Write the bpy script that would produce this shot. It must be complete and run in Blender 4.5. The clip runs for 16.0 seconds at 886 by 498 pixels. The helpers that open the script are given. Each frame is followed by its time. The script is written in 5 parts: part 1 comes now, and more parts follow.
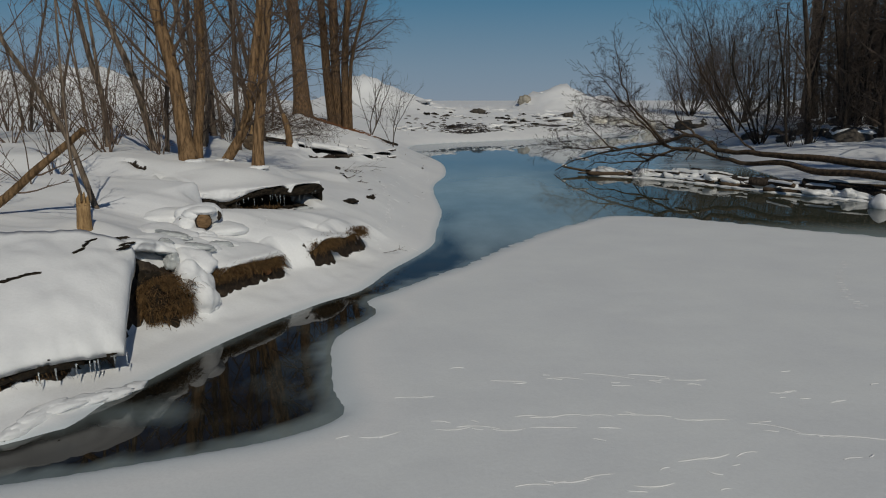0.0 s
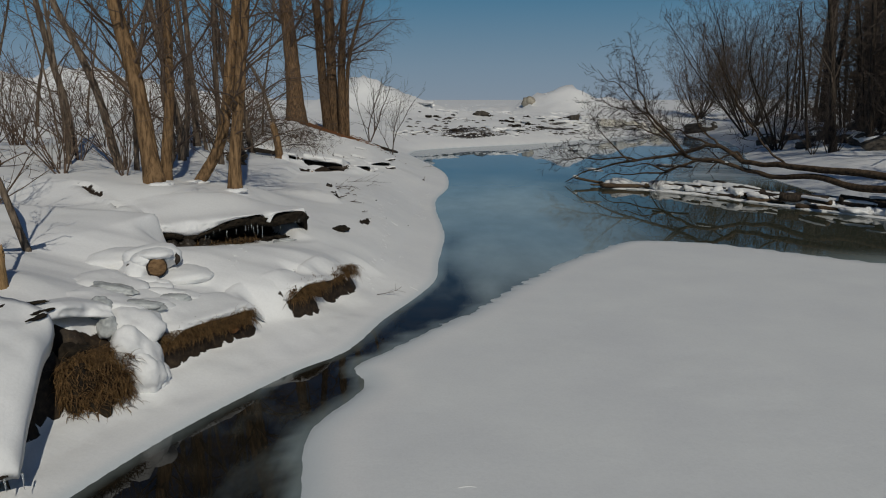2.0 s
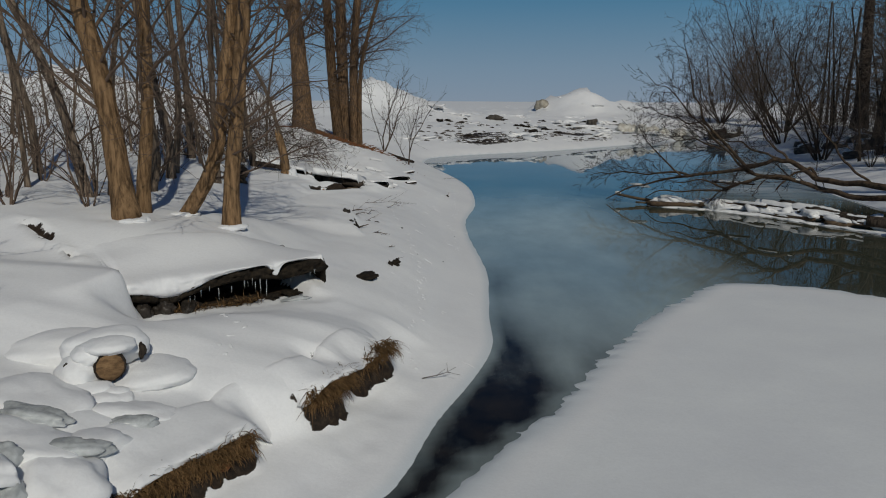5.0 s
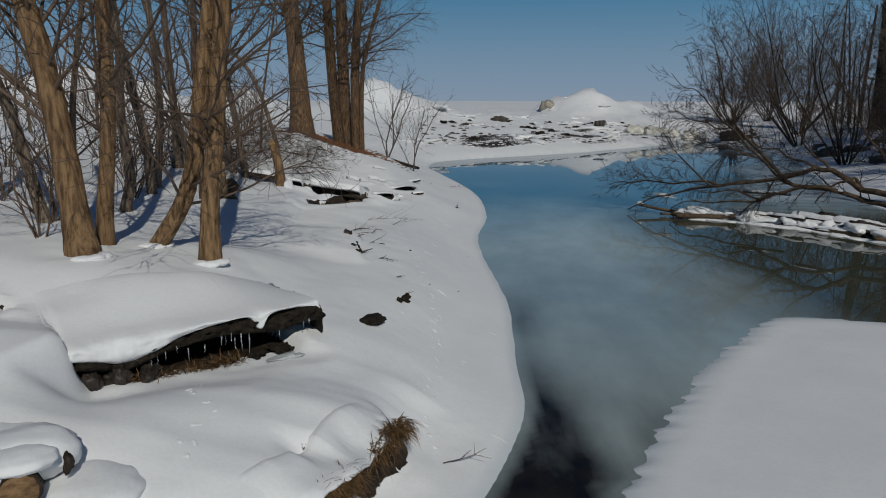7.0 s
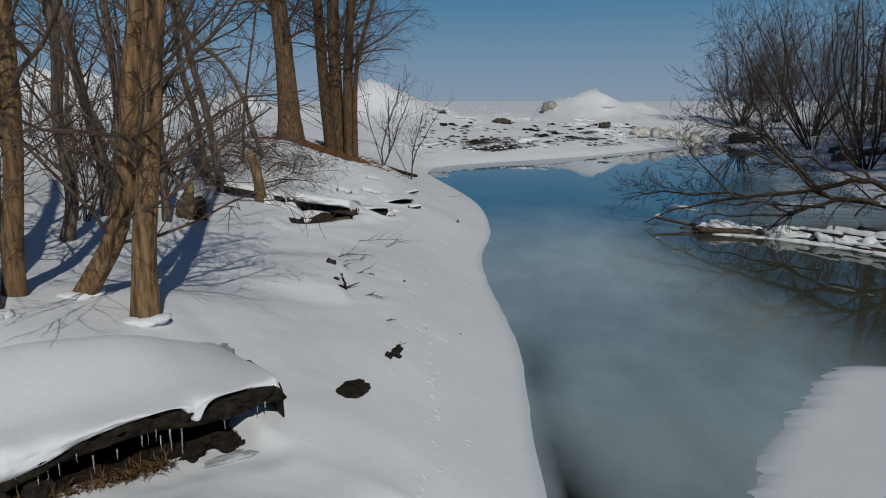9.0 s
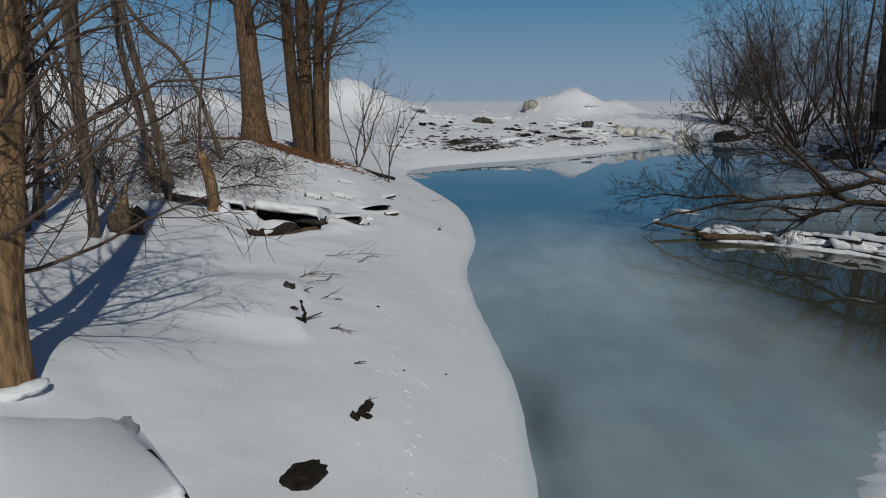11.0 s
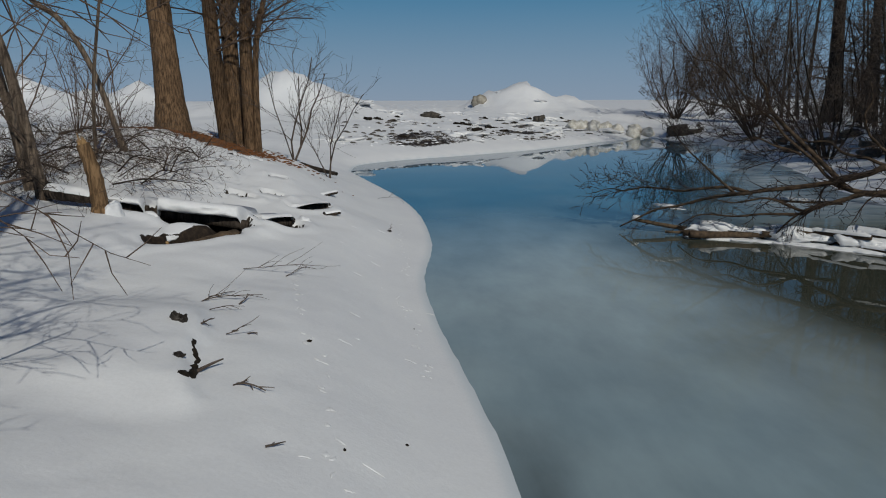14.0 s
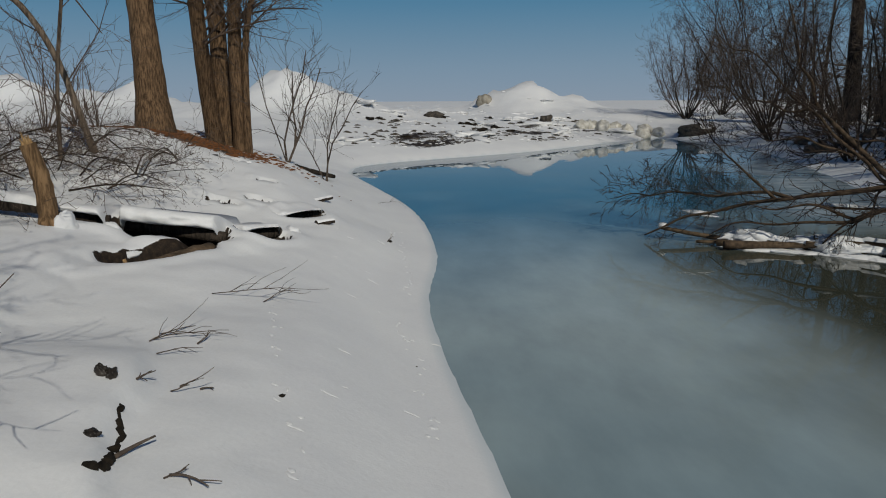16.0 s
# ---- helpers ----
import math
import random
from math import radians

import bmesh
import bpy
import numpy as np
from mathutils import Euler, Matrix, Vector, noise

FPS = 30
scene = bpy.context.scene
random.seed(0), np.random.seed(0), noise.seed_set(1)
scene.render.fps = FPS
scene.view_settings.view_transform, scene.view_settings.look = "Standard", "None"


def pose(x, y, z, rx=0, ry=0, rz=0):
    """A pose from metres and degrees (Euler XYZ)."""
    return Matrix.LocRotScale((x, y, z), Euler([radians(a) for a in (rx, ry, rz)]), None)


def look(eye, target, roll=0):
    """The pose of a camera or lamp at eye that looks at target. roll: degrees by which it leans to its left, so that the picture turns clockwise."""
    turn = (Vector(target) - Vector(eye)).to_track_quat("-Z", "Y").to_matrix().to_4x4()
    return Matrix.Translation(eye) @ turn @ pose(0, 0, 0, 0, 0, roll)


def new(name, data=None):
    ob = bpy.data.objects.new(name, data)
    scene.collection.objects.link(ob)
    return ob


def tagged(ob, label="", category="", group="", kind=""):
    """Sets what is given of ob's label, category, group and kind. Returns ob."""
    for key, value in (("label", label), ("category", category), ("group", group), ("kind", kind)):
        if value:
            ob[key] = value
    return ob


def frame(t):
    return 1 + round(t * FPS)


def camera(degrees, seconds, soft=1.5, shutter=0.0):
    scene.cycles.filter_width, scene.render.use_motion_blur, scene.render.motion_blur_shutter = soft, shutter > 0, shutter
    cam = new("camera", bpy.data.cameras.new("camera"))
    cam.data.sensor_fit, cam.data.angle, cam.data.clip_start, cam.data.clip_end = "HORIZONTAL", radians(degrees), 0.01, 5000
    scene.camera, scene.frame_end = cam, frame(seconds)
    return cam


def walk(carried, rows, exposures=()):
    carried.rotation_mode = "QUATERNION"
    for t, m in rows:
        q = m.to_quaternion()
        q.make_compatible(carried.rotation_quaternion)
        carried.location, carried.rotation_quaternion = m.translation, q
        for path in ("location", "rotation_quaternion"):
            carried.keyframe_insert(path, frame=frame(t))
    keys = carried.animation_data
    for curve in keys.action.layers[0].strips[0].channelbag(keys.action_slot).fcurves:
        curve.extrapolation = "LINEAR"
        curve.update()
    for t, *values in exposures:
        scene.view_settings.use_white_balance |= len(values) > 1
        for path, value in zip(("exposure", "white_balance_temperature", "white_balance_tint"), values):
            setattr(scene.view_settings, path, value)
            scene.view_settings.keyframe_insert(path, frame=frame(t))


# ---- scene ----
# a low flight along a half-frozen creek in late winter, towards a frozen lake
cam = camera(65.0, 16.0, soft=1.05)
PATH = [
    (0, 0.000, 0.000, 3.417, 0.00, -12.10, -0.03),
    (0.5, 0.045, 0.524, 3.391, 0.01, -12.16, 0.06),
    (1, 0.047, 1.095, 3.455, 0.03, -12.19, 0.07),
    (1.5, 0.023, 1.703, 3.585, 0.14, -12.16, -0.01),
    (2, -0.035, 2.319, 3.722, 0.15, -12.16, -0.01),
    (2.5, -0.130, 2.942, 3.806, 0.16, -12.12, -0.05),
    (3, -0.282, 3.545, 3.864, 0.16, -12.08, 0.01),
    (3.5, -0.459, 4.146, 3.882, 0.14, -12.07, 0.15),
    (4, -0.649, 4.734, 3.888, 0.16, -12.04, 0.24),
    (4.2, -0.714, 4.971, 3.883, 0.25, -12.05, 0.27),
    (6.3, -1.241, 7.196, 3.942, 0.34, -12.05, 0.27),
    (6.5, -1.247, 7.398, 3.967, 0.36, -12.05, 0.23),
    (7, -1.264, 7.902, 4.029, 0.40, -12.09, 0.20),
    (7.5, -1.264, 8.422, 4.103, 0.43, -12.11, 0.19),
    (8, -1.259, 8.973, 4.167, 0.42, -12.13, 0.17),
    (8.5, -1.253, 9.537, 4.207, 0.45, -12.08, 0.01),
    (9, -1.258, 10.092, 4.150, 0.44, -12.06, 0.03),
    (9.2, -1.266, 10.310, 4.129, 0.43, -12.07, 0.04),
    (11.3, -1.284, 12.518, 3.974, -2.21, -12.02, -0.26),
    (11.5, -1.290, 12.747, 3.946, -3.37, -12.04, -0.19),
    (12, -1.297, 13.320, 3.846, -4.69, -12.04, -0.15),
    (12.5, -1.303, 13.830, 3.733, -5.51, -12.07, -0.09),
    (13, -1.306, 14.285, 3.628, -6.49, -12.10, 0.02),
    (13.5, -1.302, 14.723, 3.554, -5.87, -12.10, -0.08),
    (14, -1.296, 15.156, 3.512, -5.63, -12.11, -0.21),
    (14.5, -1.279, 15.602, 3.494, -5.51, -12.11, -0.22),
    (15, -1.258, 16.068, 3.484, -5.46, -12.06, -0.20),
    (15.5, -1.226, 16.520, 3.455, -5.39, -12.06, -0.23),
    (16, -1.178, 16.959, 3.385, -5.32, -12.04, -0.28),
]
walk(cam, [(t, pose(x, y, z, 0, 0, yaw) @ pose(0, 0, 0, 90 + pitch) @ pose(0, 0, 0, 0, 0, roll)) for t, x, y, z, yaw, pitch, roll in PATH],
     exposures=[(0.0, -1.06, 6950, 6), (4.0, -1.05, 6850, 6), (6.5, -0.98, 6620, 6), (9.0, -0.89, 6480, 6), (13.0, -0.87, 6480, 6), (16.0, -0.87, 6850, 6)])

# ---- light: a clear winter sky and the sun behind the camera, a little to the right ----
SUN_ELEV, SUN_AZ = 38.0, 161.5          # degrees; azimuth from +y towards +x
world = bpy.data.worlds.new("world")
scene.world = world
world.use_nodes = True
wn = world.node_tree
sky = wn.nodes.new("ShaderNodeTexSky")
sky.sky_type, sky.sun_disc = "NISHITA", False
sky.sun_elevation, sky.sun_rotation = radians(SUN_ELEV), radians(SUN_AZ)
sky.air_density, sky.dust_density, sky.ozone_density = 0.48, 0.1, 2.4
tint = wn.nodes.new("ShaderNodeMix")
tint.data_type, tint.blend_type = "RGBA", "MULTIPLY"
tint.inputs[0].default_value, tint.inputs[7].default_value = 1.0, (0.70, 0.90, 1.10, 1)
wn.links.new(sky.outputs[0], tint.inputs[6])
# a thin winter haze over the lake, fading into the clear sky above
way = wn.nodes.new("ShaderNodeTexCoord")
split = wn.nodes.new("ShaderNodeSeparateXYZ")
wn.links.new(way.outputs["Generated"], split.inputs[0])
haze = wn.nodes.new("ShaderNodeValToRGB")
haze.color_ramp.elements.new(0.5)
for e, (p, c) in zip(haze.color_ramp.elements, ((0.0, (0.47, 0.60, 0.81, 1)), (0.045, (0.38, 0.56, 0.79, 1)), (0.13, (0.165, 0.43, 0.70, 1)))):
    e.position, e.color = p, c
wn.links.new(split.outputs["Z"], haze.inputs[0])
glow = wn.nodes.new("ShaderNodeVectorMath")
glow.operation = "SCALE"
glow.inputs["Scale"].default_value = 10.0
wn.links.new(haze.outputs[0], glow.inputs[0])
fade = wn.nodes.new("ShaderNodeMapRange")
fade.interpolation_type = "SMOOTHSTEP"
for key, value in (("From Min", 0.05), ("From Max", 0.42), ("To Min", 0.95), ("To Max", 0.0)):
    fade.inputs[key].default_value = value
wn.links.new(split.outputs["Z"], fade.inputs["Value"])
air = wn.nodes.new("ShaderNodeMix")
air.data_type = "RGBA"
wn.links.new(fade.outputs[0], air.inputs[0])
wn.links.new(tint.outputs[2], air.inputs[6])
wn.links.new(glow.outputs[0], air.inputs[7])
wn.links.new(air.outputs[2], wn.nodes["Background"].inputs[0])
wn.nodes["Background"].inputs[1].default_value = 0.088
sun = new("sun", bpy.data.lights.new("sun", "SUN"))
sun.data.energy, sun.data.angle, sun.data.color = 4.0, radians(0.55), (1.0, 0.965, 0.90)
se, sa = radians(SUN_ELEV), radians(SUN_AZ)
sun.matrix_world = look((0, 0, 60), Vector((0, 0, 60)) - Vector((math.sin(sa) * math.cos(se), math.cos(sa) * math.cos(se), math.sin(se))))

# ---- materials ----
def material(name, rough=0.8, spec=0.3):
    m = bpy.data.materials.new(name)
    m.use_nodes = True
    n = m.node_tree.nodes
    b = n["Principled BSDF"]
    b.inputs["Roughness"].default_value = rough
    b.inputs["Specular IOR Level"].default_value = spec
    return m, m.node_tree, b


def node(tree, kind, **sets):
    n = tree.nodes.new(kind)
    for key, value in sets.items():
        n.inputs[key.replace("_", " ")].default_value = value
    return n


def coords(tree, scale=(1, 1, 1), space="Object"):
    tc, mp = tree.nodes.new("ShaderNodeTexCoord"), tree.nodes.new("ShaderNodeMapping")
    mp.inputs["Scale"].default_value = scale
    tree.links.new(tc.outputs[space], mp.inputs["Vector"])
    return mp.outputs[0]


def noise_tex(tree, vec, scale, detail=4.0, rough=0.55):
    n = node(tree, "ShaderNodeTexNoise", Scale=scale, Detail=detail, Roughness=rough)
    tree.links.new(vec, n.inputs["Vector"])
    return n.outputs["Fac"]


def ramp(tree, fac, stops):
    r = tree.nodes.new("ShaderNodeValToRGB")
    el = r.color_ramp.elements
    while len(el) < len(stops):
        el.new(0.5)
    for e, (p, c) in zip(el, stops):
        e.position, e.color = p, (*c, 1) if len(c) == 3 else c
    tree.links.new(fac, r.inputs[0])
    return r.outputs[0]


def mix(tree, fac, a, b, mode="MIX"):
    m = tree.nodes.new("ShaderNodeMix")
    m.data_type, m.blend_type = "RGBA", mode
    for sock, v in ((m.inputs[0], fac), (m.inputs[6], a), (m.inputs[7], b)):
        if hasattr(v, "is_linked"):
            tree.links.new(v, sock)
        elif isinstance(v, float):
            sock.default_value = v
        else:
            sock.default_value = (*v, 1)
    return m.outputs[2]


def calc(tree, op, a, b=0.0, clamp=False):
    m = tree.nodes.new("ShaderNodeMath")
    m.operation, m.use_clamp = op, clamp
    for sock, v in zip(m.inputs, (a, b)):
        if hasattr(v, "is_linked"):
            tree.links.new(v, sock)
        else:
            sock.default_value = v
    return m.outputs[0]


def bump(tree, bsdf, height, strength, distance):
    b = tree.nodes.new("ShaderNodeBump")
    b.inputs["Strength"].default_value, b.inputs["Distance"].default_value = strength, distance
    tree.links.new(height, b.inputs["Height"])
    tree.links.new(b.outputs[0], bsdf.inputs["Normal"])
    return b


def attribute(tree, name):
    a = tree.nodes.new("ShaderNodeAttribute")
    a.attribute_name = name
    return a.outputs["Fac"]


def snow_material(name="snow", grit=True):
    m, t, b = material(name, 0.65, 0.25)
    v = coords(t)
    big, fine = noise_tex(t, v, 0.6, 3), noise_tex(t, v, 26.0, 6, 0.65)
    mid = noise_tex(t, v, 3.2, 5, 0.6)
    col = ramp(t, big, [(0.3, (0.80, 0.80, 0.81)), (0.7, (0.87, 0.87, 0.865))])
    col = mix(t, 0.35, col, ramp(t, fine, [(0.25, (0.74, 0.74, 0.745)), (0.6, (0.9, 0.9, 0.9))]), "MULTIPLY")
    t.links.new(col, b.inputs["Base Color"])
    h = calc(t, "ADD", calc(t, "MULTIPLY", fine, 0.25), mid)
    bump(t, b, h, 0.24, 0.035)
    return m, t, b, col


def ground_material():
    """Snow; bare soil where it is steep or where litter and beach debris lie open (attribute bare)."""
    m, t, b, col = snow_material("snow_ground")
    v = coords(t)
    soil = ramp(t, noise_tex(t, v, 14.0, 6, 0.7), [(0.3, (0.008, 0.006, 0.005)), (0.55, (0.035, 0.024, 0.016)), (0.75, (0.08, 0.055, 0.032))])
    bare = attribute(t, "bare")
    edge = calc(t, "ADD", bare, calc(t, "MULTIPLY", calc(t, "SUBTRACT", noise_tex(t, v, 5.0, 6, 0.7), 0.5), 1.3))
    fac = ramp(t, edge, [(0.47, (0, 0, 0)), (0.56, (1, 1, 1))])
    wet = attribute(t, "wet")
    col = mix(t, wet, col, (0.58, 0.63, 0.66))
    col = mix(t, attribute(t, "crust"), col, mix(t, 1.0, col, (0.95, 0.965, 0.97), "MULTIPLY"))
    t.links.new(mix(t, fac, col, soil), b.inputs["Base Color"])
    return m


def water_material():
    """Still water with a skin of milky ice (attribute milk) over a dark bed."""
    m, t, b = material("creek_water", 0.06, 0.5)
    b.inputs["IOR"].default_value = 1.33
    v = coords(t)
    cloud = noise_tex(t, coords(t, (1.0, 0.45, 1.0)), 0.9, 5, 0.6)
    milk = calc(t, "ADD", attribute(t, "milk"), calc(t, "MULTIPLY", calc(t, "SUBTRACT", cloud, 0.5), 0.55), True)
    bed = ramp(t, noise_tex(t, v, 2.2, 4), [(0.35, (0.006, 0.006, 0.005)), (0.7, (0.022, 0.018, 0.012))])
    tree_reflection = attribute(t, "tree_reflection")
    # far reach bluer: the sky's reflection is painted into the ice colour
    ice = mix(t, attribute(t, "sky_reflection"), (0.52, 0.62, 0.62), (0.030, 0.155, 0.26))
    # olive pool: the trees' dark reflection is painted into this colour
    ice = mix(t, tree_reflection, ice, (0.062, 0.070, 0.052))
    skin = attribute(t, "skin")
    # thin snowy ice; its dark blue streaks are painted tree shadows
    shade_streak = noise_tex(t, coords(t, (0.35, 1.6, 1.0)), 1.4, 5, 0.65)
    film = ramp(t, shade_streak, [(0.32, (0.20, 0.29, 0.35)), (0.62, (0.52, 0.57, 0.60))])
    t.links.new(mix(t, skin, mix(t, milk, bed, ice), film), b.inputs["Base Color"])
    r = calc(t, "ADD", 0.008, calc(t, "MULTIPLY", milk, attribute(t, "frost")))
    r = calc(t, "ADD", r, calc(t, "MULTIPLY", skin, 0.22))
    t.links.new(r, b.inputs["Roughness"])
    bump(t, b, noise_tex(t, v, 1.3, 3), 0.06, 0.02)
    return m


def bark_material(name, dark, light, scale=1.0):
    m, t, b = material(name, 0.9, 0.15)
    v = coords(t, (16 * scale, 16 * scale, 2.2 * scale))
    ridges = noise_tex(t, v, 1.0, 6, 0.65)
    patch = noise_tex(t, coords(t), 1.6, 3)
    oi = t.nodes.new("ShaderNodeObjectInfo")
    col = ramp(t, ridges, [(0.40, tuple(c * 0.55 for c in dark)), (0.50, tuple(0.6 * a + 0.4 * c for a, c in zip(dark, light))), (0.60, light)])
    col = mix(t, calc(t, "MULTIPLY", patch, 0.55), col, tuple(c * 0.62 for c in light))
    hsv = t.nodes.new("ShaderNodeHueSaturation")
    t.links.new(calc(t, "ADD", 0.8, calc(t, "MULTIPLY", oi.outputs["Random"], 0.4)), hsv.inputs["Value"])
    t.links.new(col, hsv.inputs["Color"])
    t.links.new(hsv.outputs[0], b.inputs["Base Color"])
    bump(t, b, ridges, 1.0, 0.05)
    return m


def grain_material(name, dark, light, scale=8.0, rough=0.9, stretch=(1, 1, 1)):
    m, t, b = material(name, rough, 0.2)
    f = noise_tex(t, coords(t, stretch), scale, 6, 0.65)
    t.links.new(ramp(t, f, [(0.3, dark), (0.7, light)]), b.inputs["Base Color"])
    bump(t, b, f, 0.6, 0.02)
    return m


SNOW = snow_material()[0]
GROUND = ground_material()
WATER = water_material()
BARK_TAN = bark_material("tan_bark", (0.12, 0.072, 0.038), (0.33, 0.205, 0.108))
BARK_BROWN = bark_material("brown_bark", (0.055, 0.034, 0.020), (0.23, 0.142, 0.08), 1.6)
BARK_GREY = bark_material("grey_bark", (0.06, 0.045, 0.036), (0.25, 0.19, 0.14))
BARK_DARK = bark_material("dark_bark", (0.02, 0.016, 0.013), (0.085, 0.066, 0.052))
TWIG = grain_material("twig_bark", (0.06, 0.042, 0.032), (0.175, 0.122, 0.09), 5.0)
TWIG_WET = grain_material("wet_twig_bark", (0.016, 0.012, 0.010), (0.07, 0.05, 0.04), 5.0)
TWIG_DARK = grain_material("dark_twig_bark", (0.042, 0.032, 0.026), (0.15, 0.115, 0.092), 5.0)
SOIL = grain_material("dark_soil", (0.004, 0.0035, 0.003), (0.034, 0.025, 0.016), 16.0)
GRASS = grain_material("dry_grass", (0.022, 0.012, 0.006), (0.25, 0.145, 0.062), 16.0)
LEAVES = grain_material("leaf_litter", (0.05, 0.022, 0.010), (0.26, 0.11, 0.045), 16.0)
WOOD = grain_material("weathered_wood", (0.04, 0.028, 0.018), (0.18, 0.125, 0.078), 7.0, 0.85)
BARK_FALLEN = grain_material("fallen_bark", (0.022, 0.016, 0.012), (0.135, 0.092, 0.06), 8.0)
RAW_WOOD = grain_material("broken_wood", (0.16, 0.09, 0.04), (0.48, 0.31, 0.15), 7.0, 0.8, (5, 5, 1))
WET_ROCK = grain_material("wet_rock", (0.008, 0.007, 0.006), (0.06, 0.05, 0.042), 9.0, 0.35)
ROCK = grain_material("dark_rock", (0.02, 0.018, 0.016), (0.14, 0.12, 0.10), 5.0)
ICE_DIRTY = grain_material("grey_ice", (0.22, 0.23, 0.23), (0.62, 0.64, 0.64), 4.0, 0.25)
SHADED_TAN_ICE = grain_material("shaded_tan_ice", (0.16, 0.14, 0.11), (0.46, 0.42, 0.35), 2.0, 0.6)
OCHRE_ICE = grain_material("ochre_ice", (0.42, 0.38, 0.30), (0.80, 0.78, 0.73), 3.0, 0.5)
ICE, _t, _b = material("clear_ice", 0.12, 0.5)
_b.inputs["Base Color"].default_value, _b.inputs["Transmission Weight"].default_value, _b.inputs["IOR"].default_value = (0.85, 0.9, 0.92, 1), 0.75, 1.31

# ---- plan of the creek ----
# shoreline of the left bank, from the near end to the lake, then the right shore back, then the edge of the snowy ice plate
LEFT_EDGE = [(-34, -6), (-15, 1.8), (-9, 4.4), (-4.47, 6.45), (-3.87, 7.6), (-3.14, 9.55), (-2.16, 11.39), (-1.49, 12.29), (-1.08, 13.8), (-0.6, 15.1), (-0.22, 16.5), (-0.18, 18),
             (-0.1, 19.5), (-0.03, 21.4), (-0.15, 23.5), (-0.33, 26), (-0.33, 28.7), (0.1, 31.9), (0.13, 36), (-0.3, 40.2), (-1.4, 45.5)]
FAR_EDGE = [(-2.47, 50.4), (-2.0, 54), (0.8, 57), (5, 60), (10, 64), (16.5, 71), (21, 75.5), (24, 78)]
RIGHT_EDGE = [(25.5, 73), (25, 66), (23, 58), (19.5, 48), (16.5, 40), (15.2, 33), (15.4, 27), (18, 22), (40, 17)]
ICE_EDGE = [(40, 12), (20, 14), (13.5, 16.2), (11.26, 17.34), (9.43, 18.54), (8.26, 19.43), (6.95, 20.3), (5.02, 20.6), (4, 19.6), (2.95, 18.4), (1.92, 16.8),
            (0.95, 15.2), (0.3, 14), (-0.27, 13.3), (-0.87, 12.3), (-1.33, 11.6), (-1.1, 10.9), (-1.59, 9.7), (-1.47, 8.6), (-1.32, 7.8), (-1.12, 7.15),
            (-1.66, 6.63), (-2.5, 6.27), (-3.5, 5.9), (-5, 5.3), (-9, 3), (-15, 0.2), (-34, -9)]


def lattice(ix, iy, seed):
    h = (ix * 374761393 + iy * 668265263 + seed * 974634777) & 0x7FFFFFFF
    h = ((h ^ (h >> 13)) * 1274126177) & 0x7FFFFFFF
    return ((h ^ (h >> 16)) & 0xFFFF) / 65535.0


def value_noise(x, y, seed=0):
    x, y = np.asarray(x, float), np.asarray(y, float)
    ix, iy = np.floor(x).astype(np.int64), np.floor(y).astype(np.int64)
    fx, fy = x - ix, y - iy
    fx, fy = fx * fx * fx * (fx * (fx * 6 - 15) + 10), fy * fy * fy * (fy * (fy * 6 - 15) + 10)
    a, b = lattice(ix, iy, seed), lattice(ix + 1, iy, seed)
    c, d = lattice(ix, iy + 1, seed), lattice(ix + 1, iy + 1, seed)
    return (a + (b - a) * fx) * (1 - fy) + (c + (d - c) * fx) * fy - 0.5


def fbm(x, y, scale, octaves=4, seed=0, gain=0.5):
    total, amp = 0, 1.0
    for k in range(octaves):
        total = total + amp * value_noise(x / scale + 17.3 * k, y / scale - 9.1 * k, seed + k)
        scale, amp = scale / 2.03, amp * gain
    return total


def smooth(a, b, x):
    u = np.clip((x - a) / (b - a), 0, 1)
    return u * u * (3 - 2 * u)


def rounded_line(points, parts=4):
    """A Catmull-Rom line through the points."""
    p = np.array(points, float)
    q = np.vstack([2 * p[0] - p[1], p, 2 * p[-1] - p[-2]])
    out = []
    for k in range(1, len(q) - 2):
        for s in range(parts):
            u = s / parts
            out.append(0.5 * ((2 * q[k]) + (q[k + 1] - q[k - 1]) * u + (2 * q[k - 1] - 5 * q[k] + 4 * q[k + 1] - q[k + 2]) * u * u
                              + (3 * q[k] - q[k - 1] - 3 * q[k + 1] + q[k + 2]) * u ** 3))
    return np.array(out + [p[-1]])


SHORES = [rounded_line(e, 3) for e in (LEFT_EDGE + FAR_EDGE[:1], FAR_EDGE + RIGHT_EDGE[:1], RIGHT_EDGE + ICE_EDGE[:1], ICE_EDGE)]


def shore_field(x, y):
    """Distance from the water's edge (minus in the water) and which shore is nearest: 0 left, 1 far, 2 right, 3 ice plate."""
    best, kind = np.full(x.shape, 1e9), np.zeros(x.shape, int)
    inside = np.zeros(x.shape, bool)
    for k, line in enumerate(SHORES):
        for (ax, ay), (bx, by) in zip(line[:-1], line[1:]):
            dx, dy = bx - ax, by - ay
            u = np.clip(((x - ax) * dx + (y - ay) * dy) / (dx * dx + dy * dy + 1e-12), 0, 1)
            d = (x - ax - u * dx) ** 2 + (y - ay - u * dy) ** 2
            near = d < best
            best, kind = np.where(near, d, best), np.where(near, k, kind)
            if ay != by:
                inside ^= ((ay > y) != (by > y)) & (x < ax + (y - ay) * dx / dy)
    first, last = SHORES[0][0], SHORES[3][-1]
    inside ^= ((last[1] > y) != (first[1] > y)) & (x < last[0])
    return np.where(inside, -1, 1) * np.sqrt(best), kind


